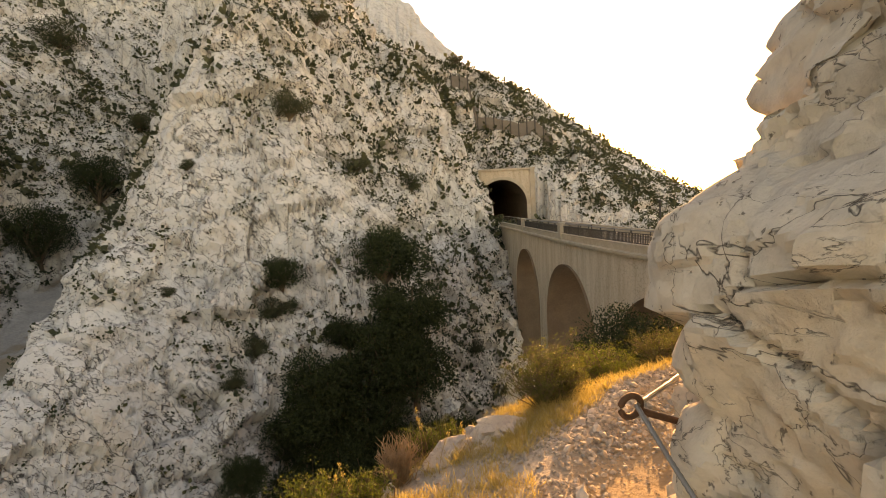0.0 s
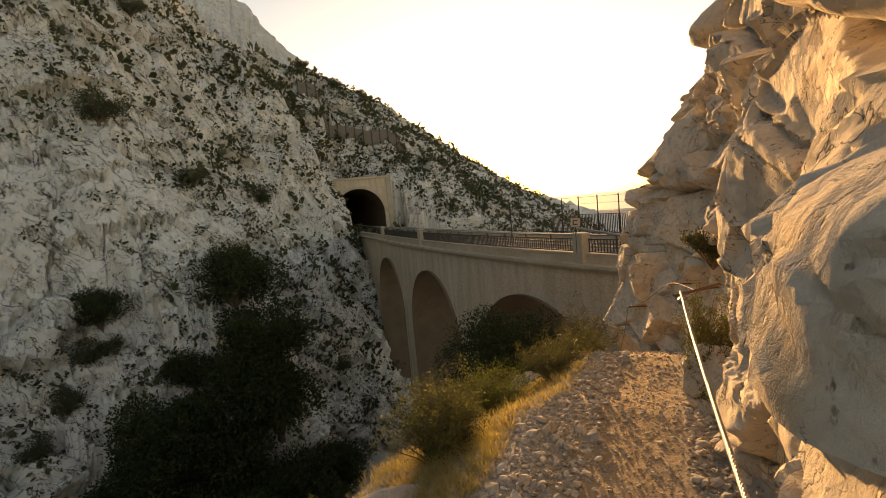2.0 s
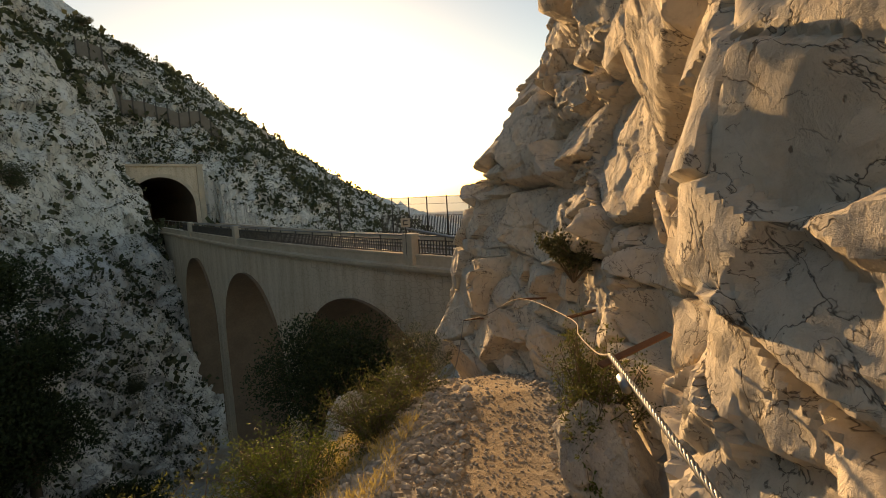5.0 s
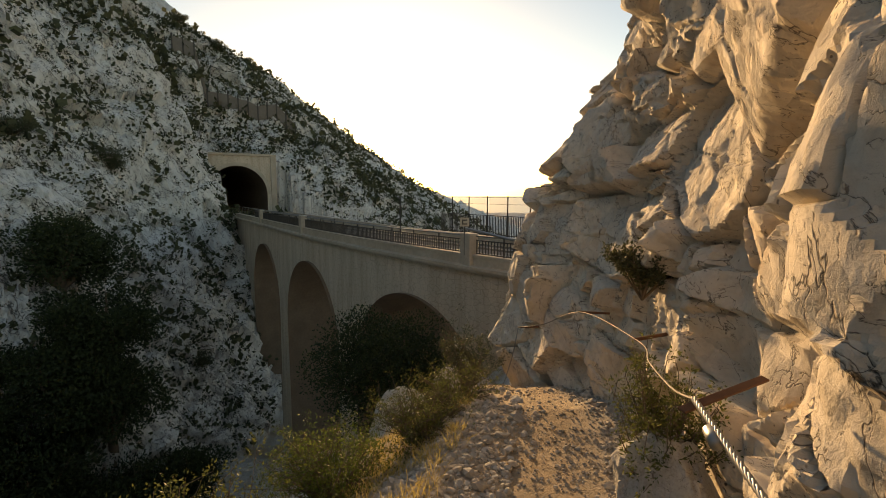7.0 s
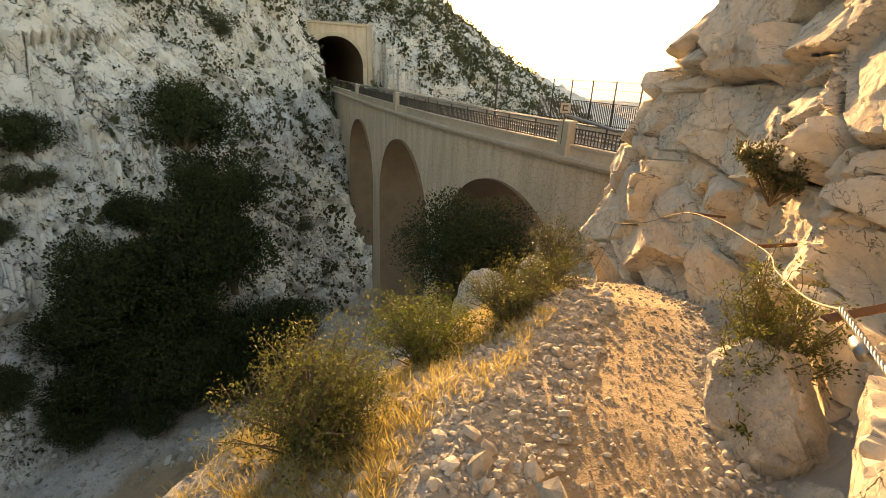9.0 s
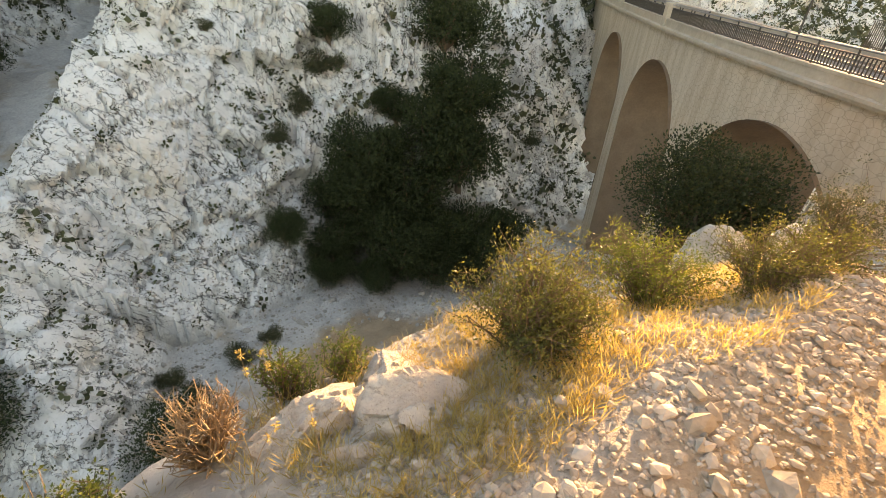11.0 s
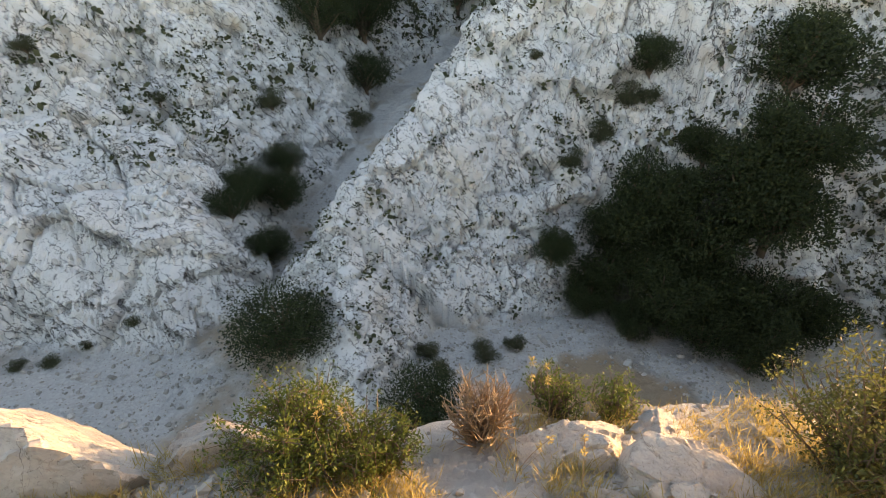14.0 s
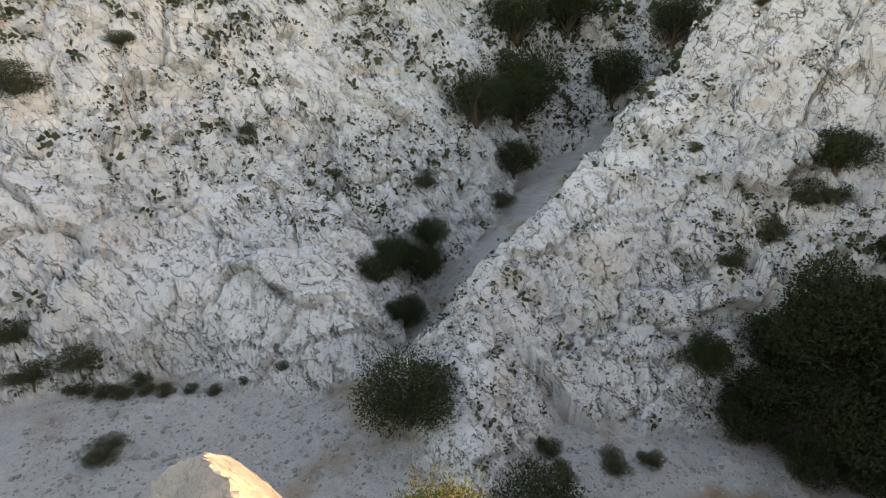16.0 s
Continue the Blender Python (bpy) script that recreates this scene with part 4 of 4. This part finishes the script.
def bush(label, at, r, h, seed, leaf_material, count, leaf=0.045, stems=26, category="bush", lean=(0, 0), leaf_part="foliage"):
    """A loose bush: many thin stems that fan out, small leaves along their upper ends."""
    rng = np.random.default_rng(seed)
    ob = thing("bush", at, label, category)
    chunks, tips = [], []
    for _ in range(stems):
        a, reach = rng.uniform(0, 2 * np.pi), rng.uniform(0.15, 1.0) ** 0.6
        tip = np.array([math.cos(a) * r * reach + lean[0], math.sin(a) * r * reach + lean[1], h * (1.0 - 0.45 * reach * reach) * rng.uniform(0.6, 1.05)])
        mid = tip * np.array([0.4, 0.4, 0.55]) + rng.normal(size=3) * 0.04
        chunks.append(tube([(0, 0, -0.06), mid, tip], [0.009, 0.006, 0.0025], 4))
        for f in (0.35, 0.55, 0.7, 0.85, 1.0):
            base = mid + (tip - mid) * (2 * f - 1) if f > 0.5 else mid * 2 * f
            tips.append(base)
            if f > 0.5:
                tw = base + rng.normal(size=3) * r * 0.16 + np.array([0, 0, 0.05])
                chunks.append(tube([base, tw], [0.003, 0.0015], 3))
                tips.append(tw)
    raw_part("branchwork", *join(chunks), TWIG if count else DRYTWIG, ob)["kind"] = "stuff"
    if count:
        raw_part(leaf_part, *leaves(rng, tips, r * 0.105, count, leaf * 0.85, 0.40), leaf_material, ob)
    return ob


def on_ground(x, y, dz=-0.02):
    return (x, y, ground_z(x, y) + dz)


bush("large olive-yellow bush on the edge of the bank", on_ground(1.28, 4.62, -0.14), 0.52, 0.88, 31, BUSH, 17000, 0.03, 110)
bush("green bush on the bank below the path", on_ground(2.35, 5.75, -0.1), 0.6, 0.72, 32, GREEN, 13000, 0.03, 80)
bush("low brownish bush beside the stony path", on_ground(3.15, 5.75), 0.5, 0.5, 33, BUSH, 8500, 0.028, 90)
bush("dry brownish bush at the end of the path", on_ground(3.9, 6.3), 0.5, 0.5, 34, BUSH, 3500, 0.036, 50)
bush("dense green bush under the cable anchor", (3.58, 3.68, 0.08), 0.32, 0.85, 35, BUSH, 8000, 0.028, 60)
bush("yellow-green bush on the sunlit edge", on_ground(-0.9, 2.72), 0.40, 0.42, 36, GREEN, 12000, 0.028, 80)
bush("yellow-green bush on the sunlit edge", on_ground(-0.62, 3.0), 0.26, 0.38, 37, GREEN, 5500, 0.026, 50)
bush("leafless dry reddish twig bush", on_ground(-0.38, 3.6), 0.24, 0.5, 38, BUSH, 0, 0.03, 120, "dry bush")
bush("small green bush behind the edge rocks", on_ground(-0.2, 4.15), 0.22, 0.4, 39, GREEN, 2200, 0.03, 30)
bush("small green bush behind the edge rocks", on_ground(0.08, 4.4), 0.2, 0.36, 40, GREEN, 1700, 0.03, 26)
bush("dark bush at the foot of the cliff", on_ground(5.55, 8.6), 0.65, 1.1, 41, SCRUB, 5000, 0.05, 40)
bush("dark green bush rooted in a cleft of the cliff", (4.68, 4.66, 0.95), 0.30, 0.5, 42, SCRUB, 6000, 0.04, 26)
bush("olive bush on a ledge of the cliff", (6.55, 7.1, 1.95), 0.26, 0.35, 43, SCRUB, 1400, 0.04, 20)
bush("small plant of fresh green leaves at the cliff foot", (0.95, 1.5, 0.03), 0.14, 0.2, 44, GREEN, 500, 0.045, 14, "plant")
bush("small plant of fresh green leaves at the cliff foot", (3.3, 3.5, 0.02), 0.12, 0.18, 45, GREEN, 420, 0.04, 12, "plant")
bush("dry hanging tuft under the cliff", (2.3, 1.95, 0.3), 0.22, 0.34, 46, BUSH, 0, 0.03, 70, "dry bush")


# ---- boulders on the edge of the bank ----
def boulder(label, at, size, seed, turn=0, broken=1.0, name="boulder"):
    bm = bmesh.new()
    bmesh.ops.create_icosphere(bm, subdivisions=5, radius=1)
    co = np.array([v.co for v in bm.verts])
    q = co + seed * 3.7
    rng = np.random.default_rng(seed)
    reach = np.full(len(co), 1.12)
    for _ in range(11):
        n = rng.normal(size=3)
        n /= np.linalg.norm(n)
        reach = np.minimum(reach, rng.uniform(0.62, 0.95) / np.maximum(co @ n, 1e-3))
    flat = co * reach[:, None]
    v2, e2, t2 = blocks(q * np.array([1.5, 1.5, 0.9]), seed + 9)
    v3, e3, t3 = blocks(q * 4.5, seed + 19)
    amp = 1 + broken * (0.05 * v2 + 0.22 * t2) * smooth(0, 0.05, e2) - 0.09 * broken * smooth(0.05, 0, e2) + 0.05 * t3 * smooth(0, 0.08, e3) - 0.02 * smooth(0.05, 0, e3) + 0.06 * fractal(q * 1.3, 3, seed + 3) + 0.02 * fractal(q * 6, 3, seed + 5)
    for v, c, a in zip(bm.verts, flat, amp):
        v.co = Vector(c * a)
    me = bpy.data.meshes.new(name)
    bm.to_mesh(me)
    bm.free()
    for f in me.polygons:
        f.use_smooth = True
    me.materials.append(BOULDER)
    me.set_sharp_from_angle(angle=radians(24))
    ob = new(name, me)
    ob.location, ob.scale, ob.rotation_euler = at, size, (0, 0, radians(turn))
    return tagged(ob, label, "rock")


boulder("large sunlit limestone boulder on the path edge", on_ground(-1.72, 1.78, 0.03), (0.68, 0.36, 0.5), 215, 52, 0.35)
boulder("small pale rock beside the large boulder", on_ground(-1.3, 2.38, -0.04), (0.28, 0.2, 0.2), 202, 60)
boulder("cracked pale rock on the edge of the bank", on_ground(0.14, 3.8, -0.04), (0.36, 0.24, 0.24), 203, 40, 1.4)
boulder("cracked pale rock on the edge of the bank", on_ground(0.70, 3.9, -0.03), (0.34, 0.26, 0.20), 224, 20, 1.6)
boulder("cracked pale rock on the edge of the bank", on_ground(0.42, 4.3, -0.02), (0.26, 0.2, 0.18), 205, 80, 1.4)
boulder("small pale rock on the edge of the bank", on_ground(0.45, 3.55, 0.0), (0.12, 0.09, 0.09), 206, 10)
boulder("pale rock at the foot of the cliff", (3.05, 2.85, 0.08), (0.42, 0.30, 0.26), 207, 40)
boulder("ochre rock at the foot of the cliff", (3.5, 3.55, 0.15), (0.34, 0.26, 0.36), 208, 70)
boulder("white rock outcrop below the path", on_ground(6.6, 13.2, 0.1), (0.95, 0.8, 1.25), 209, 15)
boulder("pale rock beside the far end of the path", on_ground(6.9, 11.2, 0.1), (0.7, 0.5, 0.55), 210, 50)
boulder("reddish rock below the viaduct", on_ground(8.6, 13.4, 0.1), (0.9, 0.7, 0.6), 211, 0)


# ---- steel hand cable along the cliff ----
def strands(points, radius, pitch=0.09, turns=5):
    pts = [Vector(p) for p in points]
    run = []
    for a, b, c, d in zip([pts[0]] + pts[:-2], pts[:-1], pts[1:], pts[2:] + [pts[-1]]):
        k = max(2, int((c - b).length / 0.018))
        for i in range(k):
            t = i / k
            run.append(0.5 * (2 * b + (c - a) * t + (2 * a - 5 * b + 4 * c - d) * t * t + (3 * b - a - 3 * c + d) * t ** 3))
    run = np.array(run + [pts[-1]])
    s = np.r_[0, np.cumsum(np.linalg.norm(np.diff(run, axis=0), axis=1))]
    tang = np.gradient(run, axis=0)
    tang /= np.linalg.norm(tang, axis=1, keepdims=True)
    n1 = np.cross(tang, (0, 0, 1))
    n1 /= np.linalg.norm(n1, axis=1, keepdims=True)
    n2 = np.cross(tang, n1)
    out = []
    for k in range(turns):
        a = s / pitch * 2 * np.pi + k * 2 * np.pi / turns
        out.append(tube(run + radius * 0.58 * (np.cos(a)[:, None] * n1 + np.sin(a)[:, None] * n2), radius * 0.48, 5))
    return join(out)


cable = thing("hand_cable", (0, 0, 0), "twisted galvanised steel hand cable bolted along the cliff", "cable")
RING, BAR = (0.74, 0.92, 1.24), (2.5, 2.92, 1.22)
raw_part("cable_length", *strands([(0.98, -2.2, 0.95), (0.90, -0.4, 0.90), (0.82, 0.45, 1.0), RING], 0.009), STEEL, cable, "grey steel cable", True)
raw_part("cable_length", *strands([RING, (1.22, 1.46, 1.17), (1.9, 2.24, 1.18), BAR], 0.009), STEEL, cable, "grey steel cable", True)
raw_part("cable_length", *strands([BAR, (2.78, 3.16, 1.10), (3.2, 3.54, 0.99), (3.72, 4.0, 0.89), (4.67, 5.33, 0.64), (5.4, 6.6, 0.1), (5.95, 7.72, -0.30)], 0.0045), WIRE, cable, "grey steel cable", True)
raw_part("cable_length", *strands([(5.95, 7.72, -0.30), (5.9, 7.8, -0.8), (5.8, 7.9, -1.3)], 0.008), STEEL, cable, "grey steel cable", True)
a = np.linspace(0, 2 * np.pi, 25)
raw_part("eye_bolt", *tube([(RING[0] - 0.02 + 0.04 * math.cos(t), RING[1] + 0.015 * math.cos(t), RING[2] + 0.036 * math.sin(t)) for t in a], 0.011, 8), RUST, cable, "rusty iron eye bolt", True)
raw_part("bolt_shank", *tube([(RING[0] + 0.015, RING[1], RING[2] - 0.02), (0.92, 0.99, 1.14), (1.2, 1.1, 1.1)], 0.012, 8), RUST, cable, "rusty iron shank", True)
bm = bmesh.new()
box(bm, -0.02, -0.012, -0.004, 0.32, 0.014, 0.004)
bmesh.ops.bevel(bm, geom=bm.edges[:], offset=0.002, segments=1, affect="EDGES")
bar = part("anchor_bar", bm, RUST, cable, "rusty flat iron anchor bar")
bar.matrix_basis = pose(BAR[0] - 0.03, BAR[1] - 0.0, BAR[2] - 0.02, 12, -6, -8)
bm = bmesh.new()
bmesh.ops.create_cone(bm, cap_ends=True, segments=10, radius1=0.016, radius2=0.016, depth=0.06)
clamp = part("cable_clamp", bm, STEEL, cable, "steel cable clamp", True)
clamp.matrix_basis = look((2.38, 2.8, 1.2), BAR)
for p, q in (((3.72, 4.0, 0.89), (3.95, 3.95, 0.9)), ((4.67, 5.33, 0.64), (4.95, 5.2, 0.62)), ((5.95, 7.72, -0.30), (6.4, 7.5, -0.3))):
    raw_part("anchor_pin", *tube([p, q], 0.012, 6), RUST, cable, "rusty iron pin")


# ---- rockfall fence on the hill above the tunnel ----
def hill_fence():
    fence = thing("rockfall_fence", (0, 0, 0), "dark steel rockfall fence climbing the hillside", "fence")
    tops = []
    for k in range(13):
        t = k / 12
        x, y = 4.6 + 20 * t, 97.8 - 0.8 * t
        z = ground_z(x, y)
        ob = part("post", bevelled((0.22, 0.22, 3.6), 0.02), DARKIRON, fence)
        ob.location = (x, y, z - 0.4)
        tops.append((x, y, z))
    for a, b in zip(tops[:-1], tops[1:]):
        foot = [(p[0], p[1] + dy, p[2] + dz) for dy in (0.0, 0.05) for p, dz in ((a, 0.1), (b, 0.1), (b, 2.7), (a, 2.7))]
        raw_part("panel", foot, [(0, 1, 2, 3), (7, 6, 5, 4), (0, 4, 5, 1), (1, 5, 6, 2), (2, 6, 7, 3), (3, 7, 4, 0)], PANEL, fence, "dull brown mesh panel")


hill_fence()


# ---- small things ----
def stalk(at, height, bend, seed):
    rng = np.random.default_rng(seed)
    ob = thing("dry_stalk", at, "thin dry grass stalk with a seed head", "plant")
    pts = [(bend[0] * f * f, bend[1] * f * f, height * f) for f in np.linspace(0, 1, 7)]
    raw_part("stem", *tube(pts, np.linspace(0.0028, 0.0014, 7), 4), DRYTWIG, ob)
    raw_part("seed_head", *leaves(rng, [pts[-1], pts[-2]], (0.006, 0.006, 0.03), 60, 0.02, 0.3), STRAW, ob)["kind"] = "stuff"


for k, (x, y, h, bx, by) in enumerate(((-0.15, 3.75, 0.62, -0.05, 0.02), (-0.1, 3.9, 0.5, -0.1, 0.05), (-0.85, 2.75, 0.55, 0.12, 0.05), (0.0, 3.4, 0.35, 0.1, 0.1), (0.3, 3.5, 0.3, -0.08, 0.1), (-0.6, 2.9, 0.42, -0.14, 0.0))):
    stalk(on_ground(x, y), h, (bx, by), 500 + k)

pipe = thing("pale_pipe", (0, 0, 0), "pale grey metal pipe leaning on the viaduct railing", "pipe")
raw_part("tube", *tube([(14.95, 22.9, -0.05), (15.2, 21.6, -0.2), (15.62, 19.6, -0.46)], 0.07, 8), STEEL, pipe, smooth_shade=True)
sign = thing("track_sign", (14.75, 22.5, 0.05), "small pale square railway sign on a post", "sign")
bm = bmesh.new()
box(bm, -0.24, -0.012, 0.0, 0.24, 0.012, 0.46)
part("plate", bm, COPING, sign, "pale square plate")
bm = bmesh.new()
for b in ((-0.14, -0.02, 0.1, -0.08, -0.0125, 0.36), (-0.08, -0.02, 0.30, 0.12, -0.0125, 0.36), (-0.08, -0.02, 0.1, 0.12, -0.0125, 0.16)):
    box(bm, *b)
part("marking", bm, DARKIRON, sign, "dark bars of unreadable marking")
bm = bmesh.new()
box(bm, -0.03, 0.0125, -1.5, 0.03, 0.06, 0.4)
part("post", bm, DARKIRON, sign)
sign.rotation_euler = (0, 0, radians(-25))
mast = thing("signal_mast", (19.5, 40.0, -2.1), "thin dark railway signal mast beside the track", "mast")
raw_part("pole", *tube([(0, 0, 0), (0, 0, 3.6)], 0.07, 8), DARKIRON, mast)
for z in (2.5, 3.0, 3.45):
    raw_part("rung", *tube([(-0.28, 0, z), (0.28, 0, z)], 0.03, 6), DARKIRON, mast)


# ---- dry grass and loose stones of the path ----
def path_spots(rng, count, lo, hi, s0, s1):
    """Random places in a band beside the path's centre line (left positive) between two stretches of its length."""
    line = np.array(FOOTPATH)[:, :2]
    seg = np.r_[0, np.cumsum(np.linalg.norm(np.diff(line, axis=0), axis=1))]
    s = rng.uniform(s0, s1, count)
    x, y = np.interp(s, seg, line[:, 0]), np.interp(s, seg, line[:, 1])
    tx, ty = np.interp(s + 0.1, seg, line[:, 0]) - x, np.interp(s + 0.1, seg, line[:, 1]) - y
    ln = np.hypot(tx, ty)
    d = rng.uniform(lo, hi, count)
    return x - ty / ln * d, y + tx / ln * d, s, d


def dry_grass():
    rng = np.random.default_rng(51)
    x, y, s, d = path_spots(rng, 3200, 0.6, 2.3, 5.5, 17.5)
    keep = value_noise(np.stack([x * 1.6, y * 1.6, x * 0], 1), 3) + 0.45 * smooth(0.5, 1.1, d) > 0.25
    x, y = x[keep], y[keep]
    x2, y2 = path_spots(rng, 1500, 0.9, 2.4, 9.9, 13.6)[:2]
    keep = value_noise(np.stack([x2 * 2.2, y2 * 2.2, x2 * 0], 1), 9) > -0.25
    x, y = np.r_[x, x2[keep]], np.r_[y, y2[keep]]
    chunks = []
    for a, b in zip(x, y):
        z = ground_z(a, b)
        n = 14
        base = np.array([a, b, z]) + rng.normal(size=(n, 3)) * np.array([0.03, 0.03, 0])
        way = rng.normal(size=(n, 3)) * np.array([0.5, 0.5, 0]) + np.array([0, 0, 1])
        h = rng.uniform(0.03, 0.13, (n, 1))
        side = np.cross(way, rng.normal(size=(n, 3)))
        side /= np.linalg.norm(side, axis=1, keepdims=True)
        tip = base + way * h
        mid = base + way * h * 0.55
        chunks.append(np.stack([base, mid + side * 0.0024, tip, mid - side * 0.0024], 1).reshape(-1, 3))
    v = np.concatenate(chunks)
    ob = mesh_object("dry_grass", v, np.arange(len(v)).reshape(-1, 4), STRAW, False)
    tagged(ob, "golden dry grass along the edge of the path", "grass", kind="stuff")


dry_grass()


def stone_mesh(seed, detail):
    bm = bmesh.new()
    bmesh.ops.create_icosphere(bm, subdivisions=detail, radius=1)
    rng = np.random.default_rng(seed)
    for _ in range(7):
        n = rng.normal(size=3)
        n /= np.linalg.norm(n)
        lim = rng.uniform(0.45, 0.8)
        for v in bm.verts:
            over = v.co.dot(Vector(n)) - lim
            if over > 0:
                v.co -= Vector(n) * over
    for v in bm.verts:
        v.co = Vector((v.co.x * 1.0, v.co.y * 0.75, v.co.z * 0.55))
    me = bpy.data.meshes.new("stone")
    bm.to_mesh(me)
    bm.free()
    me.materials.append(STONE)
    return me


def stones():
    rng = np.random.default_rng(61)
    kinds = [stone_mesh(300 + k, 2) for k in range(9)]
    x, y, s, d = path_spots(rng, 300, -0.75, 1.75, 10.6, 15.5)
    d0 = np.abs(d + 0.15) < 0.3
    x[d0], y[d0] = [q[: d0.sum()] for q in path_spots(rng, 300, 0.3, 1.5, 10.6, 15.5)[:2]]
    for k in range(300):
        ob = new("stone", kinds[k % 9])
        size = float(np.clip(rng.lognormal(-3.7, 0.4), 0.018, 0.07))
        ob.parent = ground
        ob.matrix_basis = pose(x[k], y[k], ground_z(x[k], y[k]) + 0.2 * size, rng.uniform(-25, 25), rng.uniform(-25, 25), rng.uniform(0, 360)) @ Matrix.Diagonal((size, size, size, 1))
    small = [stone_mesh(400 + k, 1) for k in range(6)]
    base = []
    for me in small:
        co = np.empty(len(me.vertices) * 3, np.float32)
        me.vertices.foreach_get("co", co)
        base.append((co.reshape(-1, 3), np.array([p.vertices[:] for p in me.polygons])))
    chunks = []
    for count, lo, hi, s0, s1, mean in ((13000, -0.85, 1.35, 6.5, 15.5, -4.0), (3600, 1.0, 2.4, 7.5, 16.5, -3.8), (3200, -0.9, 1.3, 15.5, 21, -3.75), (3000, -0.8, 1.2, 12, 16, -3.9)):
        x, y, s, d = path_spots(rng, count, lo, hi, s0, s1)
        for k in range(count):
            trodden = abs(d[k] + 0.15) < 0.32
            if trodden and rng.uniform() < 0.4:
                continue
            v, f = base[k % 6]
            size = float(np.clip(rng.lognormal(mean, 0.5), 0.012, 0.12)) * (0.55 if trodden else 1.0)
            m = np.array(pose(0, 0, 0, rng.uniform(-40, 40), rng.uniform(-40, 40), rng.uniform(0, 360)).to_3x3())
            chunks.append((v @ m.T * size + np.array([x[k], y[k], ground_z(x[k], y[k]) + 0.15 * size]), f))
    ob = mesh_object("gravel", *join(chunks), STONE, False)
    tagged(ob, "loose limestone rubble covering the path", "gravel", kind="stuff")
    # blocks on the ravine floor
    x0, y0 = rng.uniform(-38, 2, 24000), rng.uniform(-10, 42, 24000)
    chunks = []
    clear = along(TRAIL, x0, y0)[0] > 1.2
    for a, b in zip(x0[clear], y0[clear]):
        z = ground_z(a, b)
        if z < -16.5:
            v, f = base[int(rng.integers(0, 6))]
            size = float(np.clip(rng.lognormal(-2.6, 0.6), 0.04, 0.5))
            m = np.array(pose(0, 0, 0, rng.uniform(-40, 40), rng.uniform(-40, 40), rng.uniform(0, 360)).to_3x3())
            chunks.append((v @ m.T * size + np.array([a, b, z + 0.15 * size]), f))
    ob = mesh_object("rubble", *join(chunks), STONE, False)
    tagged(ob, "pale fallen blocks on the gravel floor of the ravine", "rubble", kind="stuff")


stones()
